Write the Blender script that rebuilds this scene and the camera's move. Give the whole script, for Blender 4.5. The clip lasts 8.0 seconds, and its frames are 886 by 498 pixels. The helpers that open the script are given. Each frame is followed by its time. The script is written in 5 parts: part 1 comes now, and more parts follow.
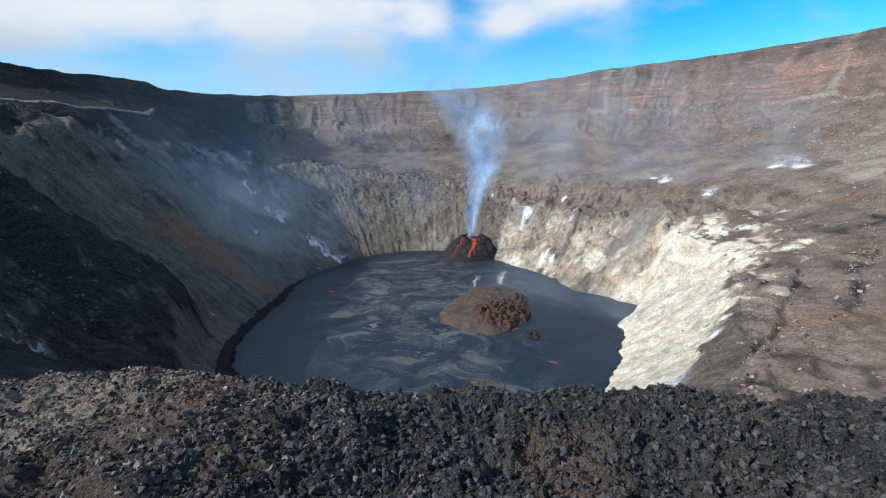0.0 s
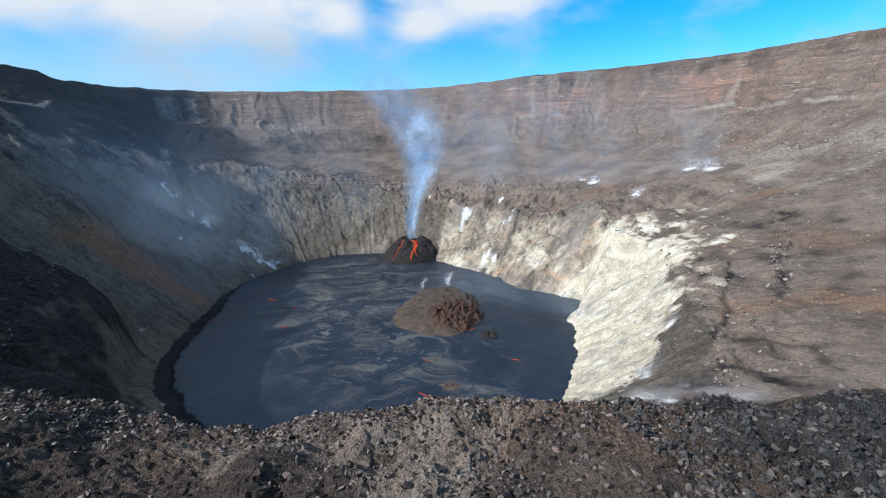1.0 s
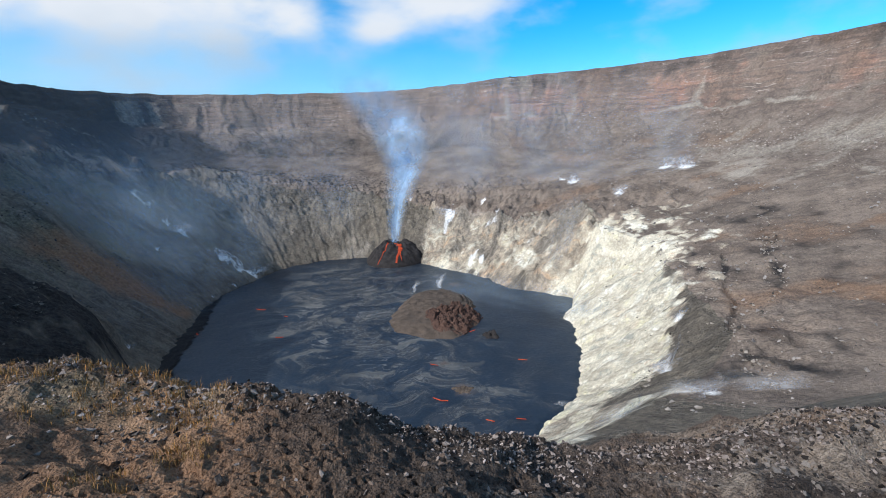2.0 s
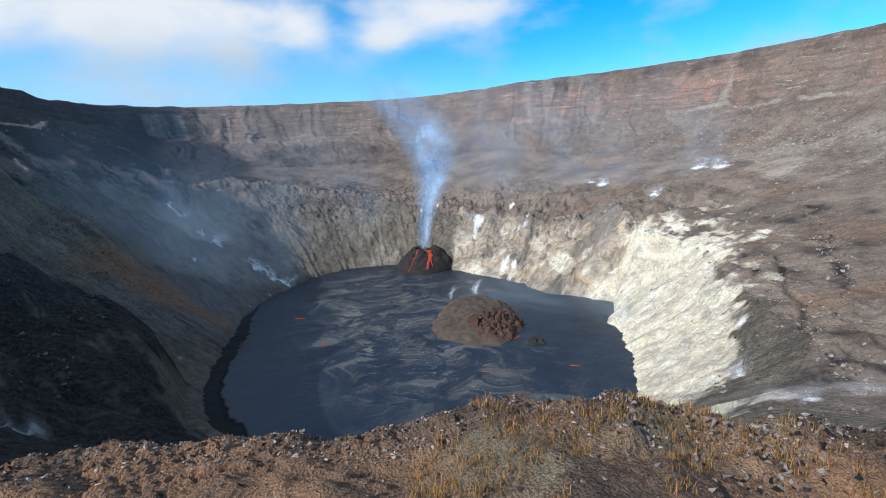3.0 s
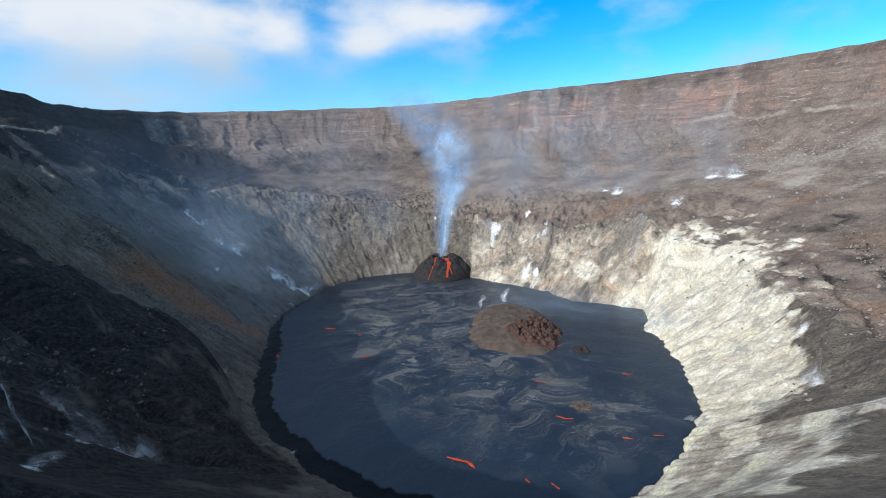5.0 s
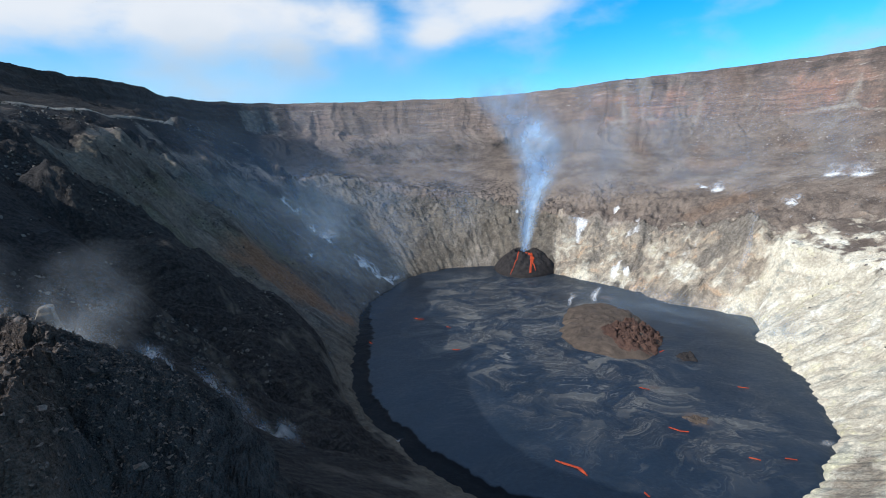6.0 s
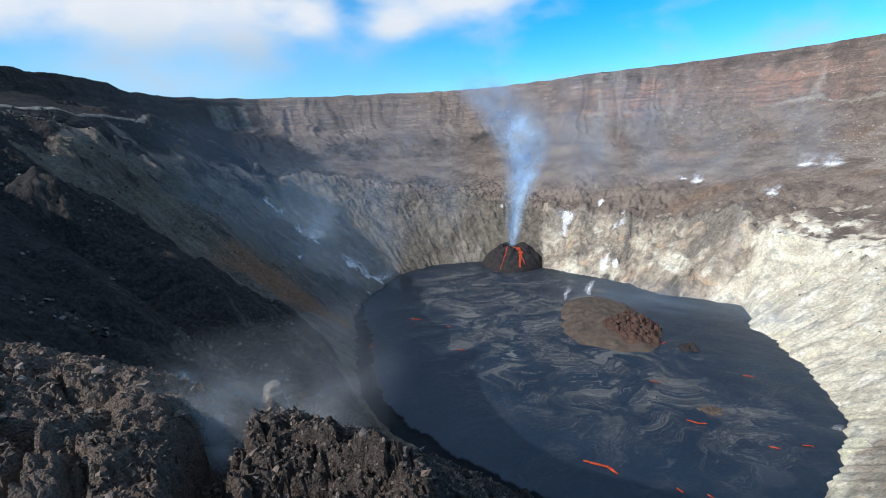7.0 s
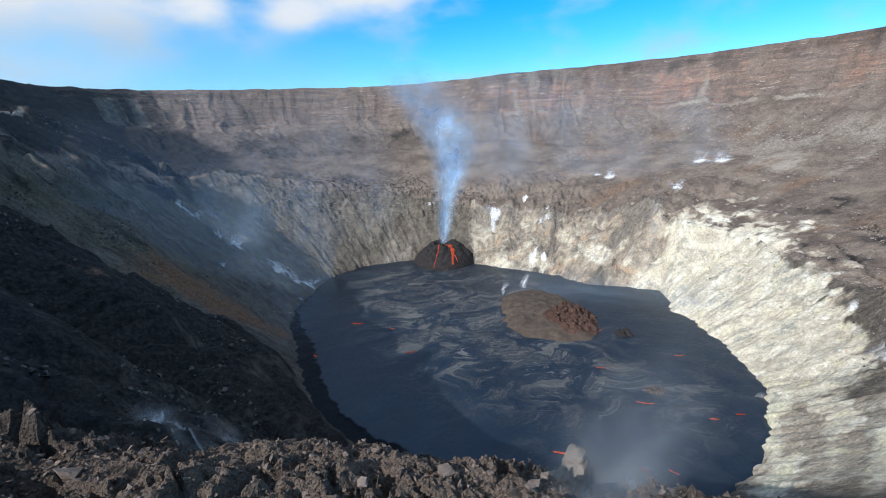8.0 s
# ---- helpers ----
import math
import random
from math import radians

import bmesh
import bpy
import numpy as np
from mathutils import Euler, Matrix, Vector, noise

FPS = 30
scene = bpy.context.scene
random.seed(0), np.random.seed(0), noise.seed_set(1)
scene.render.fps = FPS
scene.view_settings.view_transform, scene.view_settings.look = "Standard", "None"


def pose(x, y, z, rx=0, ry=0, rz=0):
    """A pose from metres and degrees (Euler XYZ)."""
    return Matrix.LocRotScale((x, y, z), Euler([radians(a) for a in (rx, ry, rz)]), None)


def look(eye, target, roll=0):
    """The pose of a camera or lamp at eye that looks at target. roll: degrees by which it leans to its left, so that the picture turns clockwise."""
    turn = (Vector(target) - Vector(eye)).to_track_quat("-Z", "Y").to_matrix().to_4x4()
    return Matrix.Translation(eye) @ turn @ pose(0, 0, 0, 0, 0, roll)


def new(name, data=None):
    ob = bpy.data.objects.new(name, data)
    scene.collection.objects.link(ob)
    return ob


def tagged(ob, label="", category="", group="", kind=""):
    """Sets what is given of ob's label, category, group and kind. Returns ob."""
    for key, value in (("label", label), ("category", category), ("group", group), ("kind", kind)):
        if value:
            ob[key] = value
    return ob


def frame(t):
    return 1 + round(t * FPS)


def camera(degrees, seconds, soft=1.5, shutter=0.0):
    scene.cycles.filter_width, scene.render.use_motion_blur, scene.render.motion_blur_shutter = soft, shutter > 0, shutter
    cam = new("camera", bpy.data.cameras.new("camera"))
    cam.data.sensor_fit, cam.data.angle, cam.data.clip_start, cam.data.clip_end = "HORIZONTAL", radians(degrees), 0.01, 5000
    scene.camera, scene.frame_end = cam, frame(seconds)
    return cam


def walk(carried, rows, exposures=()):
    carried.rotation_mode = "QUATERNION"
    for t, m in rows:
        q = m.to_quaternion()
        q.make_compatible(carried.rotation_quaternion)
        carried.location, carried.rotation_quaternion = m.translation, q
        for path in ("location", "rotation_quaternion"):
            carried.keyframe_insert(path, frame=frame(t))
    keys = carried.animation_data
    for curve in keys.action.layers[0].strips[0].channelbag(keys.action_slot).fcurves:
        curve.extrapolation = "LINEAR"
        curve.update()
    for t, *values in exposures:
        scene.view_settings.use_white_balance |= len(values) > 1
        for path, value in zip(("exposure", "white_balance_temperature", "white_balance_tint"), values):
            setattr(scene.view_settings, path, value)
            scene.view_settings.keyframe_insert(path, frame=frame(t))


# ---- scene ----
cam = camera(86.5, 8.0, soft=1.0)
PATH = [
    (0, (0.522, -0.454, 186.711), (0.505, 1.502, 186.297), -1.9),
    (0.5, (-17.052, 2.699, 187.048), (-16.801, 4.639, 186.629), -1.2),
    (1, (-34.839, 7.059, 186.913), (-34.52, 8.989, 186.497), -1.3),
    (1.5, (-52.491, 11.599, 187.442), (-52.098, 13.517, 187.034), -1.7),
    (1.7, (-59.332, 13.815, 187.644), (-58.87, 15.716, 187.231), -1.7),
    (2.8, (-95.52, 25.753, 190.098), (-95.076, 27.662, 189.699), -3.3),
    (3, (-101.901, 27.9, 190.371), (-101.472, 29.814, 189.982), -3.4),
    (3.5, (-117.281, 33.206, 191.537), (-116.839, 35.12, 191.159), -4.0),
    (4, (-132.693, 37.958, 193.511), (-132.181, 39.857, 193.15), -3.7),
    (4.2, (-139.189, 39.649, 194.036), (-138.667, 41.546, 193.676), -3.7),
    (5.3, (-173.291, 49.838, 197.476), (-172.804, 51.741, 197.103), -2.3),
    (5.5, (-179.855, 53.1, 197.635), (-179.522, 55.036, 197.259), -2.1),
    (6, (-196.659, 60.102, 199.453), (-196.406, 62.047, 199.062), -2.4),
    (6.5, (-213.41, 67.813, 202.521), (-213.118, 69.749, 202.115), -2.8),
    (7, (-229.784, 76.013, 205.521), (-229.396, 77.928, 205.095), -3.2),
    (7.5, (-246.201, 84.923, 207.747), (-245.625, 86.786, 207.305), -2.7),
    (8, (-261.46, 94.549, 209.175), (-260.714, 96.347, 208.716), -3.0),
]
walk(cam, [(t, look(eye, target, roll)) for t, eye, target, roll in PATH])


# ---------------------------------------------------------------- world, sun
SUN_AZ, SUN_EL = -114.0, 33.5          # degrees from +y towards +x, and above the horizon
world = bpy.data.worlds.new("sky")
scene.world = world
world.use_nodes = True


class Nodes:
    """Short hand for building node trees."""

    def __init__(self, tree):
        self.tree = tree
        tree.nodes.clear()

    def add(self, kind, **values):
        node = self.tree.nodes.new(kind)
        for key, value in values.items():
            self.set(node.inputs[key], value)
        return node

    def set(self, socket, value):
        if hasattr(value, "is_output"):
            self.tree.links.new(value, socket)
        else:
            socket.default_value = value

    def math(self, op, a, b=0.0, c=0.0):
        node = self.tree.nodes.new("ShaderNodeMath")
        node.operation = op
        for socket, value in zip(node.inputs, (a, b, c)):
            self.set(socket, value)
        return node.outputs[0]

    def vec(self, op, a, b=(0, 0, 0)):
        node = self.tree.nodes.new("ShaderNodeVectorMath")
        node.operation = op
        self.set(node.inputs[0], a)
        self.set(node.inputs[1], b)
        return node.outputs[0]

    def mix(self, fac, a, b):
        node = self.tree.nodes.new("ShaderNodeMix")
        node.data_type = "RGBA"
        self.set(node.inputs[0], fac)
        self.set(node.inputs[6], a)
        self.set(node.inputs[7], b)
        return node.outputs[2]

    def step(self, x, lo, hi, to_lo=0.0, to_hi=1.0):
        node = self.tree.nodes.new("ShaderNodeMapRange")
        node.interpolation_type = "SMOOTHSTEP"
        for socket, value in zip(node.inputs, (x, lo, hi, to_lo, to_hi)):
            self.set(socket, value)
        return node.outputs[0]

    def noise(self, vector, scale, detail=4.0, rough=0.55, distortion=0.0):
        node = self.add("ShaderNodeTexNoise", Vector=vector, Scale=scale, Detail=detail, Roughness=rough, Distortion=distortion)
        return node.outputs[0], node.outputs[1]

    def voronoi(self, vector, scale, feature="F1"):
        node = self.tree.nodes.new("ShaderNodeTexVoronoi")
        node.feature = feature
        self.set(node.inputs["Vector"], vector)
        self.set(node.inputs["Scale"], scale)
        return node.outputs[0]

    def attr(self, name):
        node = self.tree.nodes.new("ShaderNodeAttribute")
        node.attribute_name = name
        return node.outputs["Fac"]

    def rgb(self, r, g, b):
        node = self.tree.nodes.new("ShaderNodeRGB")
        node.outputs[0].default_value = (r, g, b, 1)
        return node.outputs[0]


def build_sky():
    n = Nodes(world.node_tree)
    sky = n.add("ShaderNodeTexSky")
    sky.sky_type, sky.sun_disc = "NISHITA", False
    sky.sun_elevation, sky.sun_rotation = radians(SUN_EL), radians(SUN_AZ)
    sky.altitude, sky.air_density, sky.dust_density, sky.ozone_density = 1200, 1.0, 0.2, 4.0
    tone = n.add("ShaderNodeHueSaturation", Hue=0.488, Saturation=1.4, Value=1.4, Color=sky.outputs[0]).outputs[0]
    way = n.add("ShaderNodeTexCoord").outputs["Generated"]
    sep = n.add("ShaderNodeSeparateXYZ", Vector=way)
    x, y, z = sep.outputs
    az = n.math("MULTIPLY", n.math("ARCTAN2", x, y), 57.2958)
    el = n.math("MULTIPLY", n.math("ARCSINE", z), 57.2958)
    # puffs: noise on the direction, flattened, gathered into banks
    stretched = n.vec("MULTIPLY", way, (1.0, 1.0, 2.1))
    puff, _ = n.noise(stretched, 5.5, 6, 0.5, 0.1)
    soft, _ = n.noise(stretched, 2.6, 4, 0.5)

    def bank(a, e, wa, we):
        da, de = n.math("DIVIDE", n.math("SUBTRACT", az, a), wa), n.math("DIVIDE", n.math("SUBTRACT", el, e), we)
        d = n.math("ADD", n.math("MULTIPLY", da, da), n.math("MULTIPLY", de, de))
        return n.math("POWER", 2.718, n.math("MULTIPLY", d, -1.0))

    banks = bank(-22, 14.6, 17, 5.2)
    for row in ((-1.5, 14.2, 3.5, 2.2), (7.5, 12.9, 3.6, 1.8), (16, 15.2, 7, 2.2), (-40, 13, 9, 3.5), (-30, 24, 30, 7), (-70, 16, 20, 6)):
        banks = n.math("ADD", banks, bank(*row))
    # unseen cloud overhead, added to whiten the light that fills the shade
    banks = n.math("ADD", banks, n.math("MULTIPLY", n.step(el, 24, 38), 0.5))
    body = n.math("ADD", n.math("MULTIPLY", banks, 0.9), n.math("MULTIPLY", n.math("SUBTRACT", puff, 0.5), 2.1))
    cover = n.math("MULTIPLY", n.step(body, -0.05, 1.0), 0.97)
    shade = n.step(n.math("SUBTRACT", el, n.math("MULTIPLY", puff, 7.0)), 5.0, 11.0)
    white = n.mix(shade, n.rgb(4.0, 4.6, 5.2), n.rgb(6.1, 6.25, 6.4))
    # thin veil low down, thinning towards +x
    veil = n.math("MULTIPLY", n.step(az, 26, -14), n.step(el, 17, 7))
    veil = n.math("MULTIPLY", veil, n.step(soft, 0.25, 0.7, 0.35, 0.9))
    hazy = n.mix(veil, tone, n.rgb(3.3, 5.4, 7.2))
    final = n.mix(cover, hazy, white)
    bg = n.add("ShaderNodeBackground", Color=final, Strength=0.13)
    n.add("ShaderNodeOutputWorld", Surface=bg.outputs[0])


build_sky()
sun_data = bpy.data.lights.new("sun", "SUN")
sun_data.energy, sun_data.angle, sun_data.color = 5.0, radians(0.5), (1.0, 0.96, 0.9)
sun = new("sun", sun_data)
sun_dir = Vector((math.sin(radians(SUN_AZ)) * math.cos(radians(SUN_EL)), math.cos(radians(SUN_AZ)) * math.cos(radians(SUN_EL)), math.sin(radians(SUN_EL))))
sun.matrix_world = look(sun_dir * 900, (0, 0, 0))
scene.view_settings.exposure = 0.09
scene.view_settings.use_white_balance = True
scene.view_settings.white_balance_temperature = 6150


# ---------------------------------------------------------------- materials
def material(name):
    m = bpy.data.materials.new(name)
    m.use_nodes = True
    return m, Nodes(m.node_tree)


def finish(n, color, rough, bump=None, strength=0.5, distance=1.0, specular=0.12):
    p = n.add("ShaderNodeBsdfPrincipled")
    n.set(p.inputs["Base Color"], color)
    n.set(p.inputs["Roughness"], rough)
    p.inputs["Specular IOR Level"].default_value = specular
    if bump is not None:
        b = n.add("ShaderNodeBump", Strength=strength, Distance=distance, Height=bump)
        n.tree.links.new(b.outputs[0], p.inputs["Normal"])
    n.add("ShaderNodeOutputMaterial", Surface=p.outputs[0])
    return p


def ground_material(name, base, second, detail_m, bump_m, dark=((0.02, 0.02, 0.021), (0.06, 0.057, 0.054)), stony=0.12, flow=1.0, crinkle=1.0):
    """Volcanic ground: two basalt tones, streaks down the slope, and the mineral staining and painted shade that the
    mesh's masks lay down.
    """
    m, n = material(name)
    at = n.add("ShaderNodeTexCoord").outputs["Object"]
    big, _ = n.noise(at, 1 / 45, 5, 0.6)
    mid, _ = n.noise(at, 1 / detail_m, 6, 0.65)
    fine, _ = n.noise(at, 4 / detail_m, 5, 0.7)
    slope = n.add("ShaderNodeCombineXYZ", X=n.math("MULTIPLY", n.attr("around"), 360.0), Y=n.math("MULTIPLY", n.attr("along"), 3.0)).outputs[0]
    slope = n.vec("ADD", slope, n.vec("MULTIPLY", at, (0.012, 0.012, 0.012)))
    run, _ = n.noise(n.vec("MULTIPLY", slope, (0.9, 5.0, 1.0)), 1.0, 6, 0.62, 0.5)
    run = n.math("ADD", n.math("MULTIPLY", run, flow), n.math("MULTIPLY", mid, 1 - flow))
    run_fine, _ = n.noise(n.vec("MULTIPLY", slope, (3.4, 17.0, 1.0)), 1.0, 4, 0.62, 0.3)
    streak = n.math("ADD", n.math("MULTIPLY", run, 0.6), n.math("MULTIPLY", mid, 0.4))
    big_streak = n.math("ADD", n.math("MULTIPLY", run, 0.5), n.math("MULTIPLY", big, 0.5))
    pebble = n.voronoi(at, 3.2 / detail_m)
    tone = n.math("ADD", n.math("MULTIPLY", big, 0.7 - 0.35 * flow), n.math("ADD", n.math("MULTIPLY", mid, 0.3), n.math("MULTIPLY", run, 0.35 * flow)))
    color = n.mix(n.step(tone, 0.38, 0.62), n.rgb(*base), n.rgb(*second))

    def lay_tone(color, mask, a, b, lo=0.35, hi=0.65, source=None):
        amount = n.step(n.math("ADD", n.attr(mask), n.math("MULTIPLY", n.math("SUBTRACT", source or mid, 0.5), 0.9)), lo, hi)
        inner = n.math("ADD", n.math("MULTIPLY", fine, 0.5), n.math("MULTIPLY", run_fine, 0.5))
        return n.mix(amount, color, n.mix(n.step(inner, 0.3, 0.7), n.rgb(*a), n.rgb(*b)))

    # dark rock, and shade put into the colour where the mask asks
    color = lay_tone(color, "dark", dark[0], dark[1], 0.2, 0.85)
    color = lay_tone(color, "olive", (0.085, 0.08, 0.058), (0.17, 0.155, 0.11), 0.3, 0.8, streak)
    color = lay_tone(color, "rust", (0.17, 0.092, 0.052), (0.28, 0.165, 0.095), 0.1, 1.0, streak)
    color = lay_tone(color, "pale", (0.25, 0.215, 0.175), (0.36, 0.315, 0.26), 0.2, 0.9, streak)
    # altered rock: buff, peach and grey-green; then the sulfur crust in cream, white, yellow and grey patches
    _, patches = n.noise(n.vec("ADD", at, n.vec("MULTIPLY", slope, (2.0, 2.0, 0.0))), 1 / 26, 4, 0.6, 0.8)
    _, smalls = n.noise(at, 1 / 9, 5, 0.65, 0.5)
    pick, pick2 = n.add("ShaderNodeSeparateXYZ", Vector=patches).outputs, n.add("ShaderNodeSeparateXYZ", Vector=smalls).outputs
    two = [n.math("ADD", n.math("MULTIPLY", pick[i], 0.6), n.math("MULTIPLY", pick2[i], 0.4)) for i in range(3)]
    buff = n.mix(n.step(two[0], 0.4, 0.6), n.rgb(0.22, 0.185, 0.145), n.rgb(0.42, 0.35, 0.265))
    buff = n.mix(n.step(two[1], 0.52, 0.64, 0, 0.85), buff, n.rgb(0.52, 0.36, 0.23))
    buff = n.mix(n.step(two[2], 0.52, 0.62, 0, 0.85), buff, n.rgb(0.5, 0.45, 0.35))
    buff = n.mix(n.step(run_fine, 0.54, 0.72, 0, 0.45), buff, n.rgb(0.2, 0.18, 0.155))
    color = n.mix(n.step(n.math("ADD", n.attr("buff"), n.math("MULTIPLY", n.math("SUBTRACT", streak, 0.5), 1.1)), 0.2, 0.75), color, buff)
    crust = n.mix(n.step(two[1], 0.38, 0.6), n.rgb(0.42, 0.37, 0.285), n.rgb(0.63, 0.575, 0.45))
    crust = n.mix(n.step(two[2], 0.53, 0.64), crust, n.rgb(0.7, 0.665, 0.56))
    crust = n.mix(n.step(two[0], 0.55, 0.64, 0, 0.7), crust, n.rgb(0.63, 0.58, 0.37))
    crust = n.mix(n.step(two[0], 0.47, 0.39, 0, 0.85), crust, n.rgb(0.33, 0.325, 0.275))
    crust = n.mix(n.step(pick2[1], 0.6, 0.7, 0, 0.6), crust, n.rgb(0.5, 0.36, 0.245))
    crust = n.mix(n.step(run, 0.58, 0.74, 0.0, 0.15), crust, n.rgb(0.4, 0.37, 0.3))
    color = n.mix(n.step(n.math("ADD", n.attr("sulfur"), n.math("MULTIPLY", n.math("SUBTRACT", n.math("ADD", n.math("MULTIPLY", big_streak, 0.35), n.math("MULTIPLY", two[2], 0.65)), 0.5), 1.5)), 0.15, 0.7), color, crust)
    color = lay_tone(color, "yellow", (0.58, 0.545, 0.36), (0.68, 0.645, 0.47), 0.45, 1.0)
    color = lay_tone(color, "white", (0.7, 0.7, 0.68), (0.8, 0.8, 0.8), 0.32, 0.9, streak)
    sep = n.add("ShaderNodeSeparateXYZ", Vector=at)
    wavy = n.math("ADD", n.math("MULTIPLY", sep.outputs[2], 0.11), n.math("MULTIPLY", big, 2.2))
    bedding = n.add("ShaderNodeCombineXYZ", Z=wavy, X=n.math("MULTIPLY", sep.outputs[0], 0.006), Y=n.math("MULTIPLY", sep.outputs[1], 0.006)).outputs[0]
    layer, _ = n.noise(bedding, 1.6, 6, 0.75)
    bright_bed, _ = n.noise(bedding, 4.1, 3, 0.6)
    band = n.mix(n.step(layer, 0.38, 0.6), n.rgb(0.125, 0.101, 0.088), n.rgb(0.25, 0.178, 0.145))
    band = n.mix(n.math("MULTIPLY", n.attr("beds"), n.step(big, 0.4, 0.6, 0.3, 1.0)), band, n.mix(n.step(layer, 0.4, 0.58), n.rgb(0.16, 0.098, 0.08), n.rgb(0.38, 0.2, 0.138)))
    band = n.mix(n.math("MULTIPLY", n.step(bright_bed, 0.59, 0.66), n.step(big_streak, 0.42, 0.58, 0.05, 1.0)), band, n.rgb(0.47, 0.4, 0.34))
    color = n.mix(n.math("MULTIPLY", n.attr("strata"), n.step(big_streak, 0.35, 0.65, 0.15, 0.9)), color, band)
    grain = n.math("ADD", n.math("MULTIPLY", fine, 0.9), n.math("MULTIPLY", n.math("SUBTRACT", 1.0, pebble), 2 * stony))
    scaled = n.add("ShaderNodeVectorMath")
    scaled.operation = "SCALE"
    n.set(scaled.inputs[0], color)
    n.set(scaled.inputs["Scale"], n.step(grain, 0.3, 0.95, 0.78, 1.62))
    plain = n.step(n.attr("sulfur"), 0.1, 0.5, 1.0, 0.1)
    relief = n.math("ADD", n.math("ADD", mid, n.math("MULTIPLY", n.math("MULTIPLY", run_fine, plain), 0.35 * flow)), n.math("ADD", n.math("MULTIPLY", fine, 0.4), n.math("MULTIPLY", pebble, -stony * crinkle)))
    relief = n.math("MULTIPLY", relief, n.step(n.attr("sulfur"), 0.15, 0.7, 1.0, 0.6))
    finish(n, scaled.outputs[0], n.step(fine, 0.2, 0.8, 0.82, 0.98), relief, 1.0, bump_m * 1.3)
    return m


# the dark tones also carry shade painted on the west side and spur flank
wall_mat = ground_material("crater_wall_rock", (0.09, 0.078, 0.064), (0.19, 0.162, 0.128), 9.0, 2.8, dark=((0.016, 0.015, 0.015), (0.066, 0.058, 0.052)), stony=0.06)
terrace_mat = ground_material("terrace_gravel", (0.112, 0.088, 0.072), (0.215, 0.17, 0.135), 6.0, 1.1, dark=((0.01, 0.01, 0.011), (0.042, 0.038, 0.036)), stony=0.1, flow=0.4)
cliff_mat = ground_material("caldera_cliff_rock", (0.145, 0.114, 0.094), (0.255, 0.202, 0.164), 12.0, 3.6, dark=((0.014, 0.013, 0.013), (0.05, 0.045, 0.041)), stony=0.03, flow=0.45)
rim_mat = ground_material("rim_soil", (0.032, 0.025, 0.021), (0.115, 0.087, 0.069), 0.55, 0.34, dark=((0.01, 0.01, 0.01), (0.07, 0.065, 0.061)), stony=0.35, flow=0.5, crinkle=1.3)


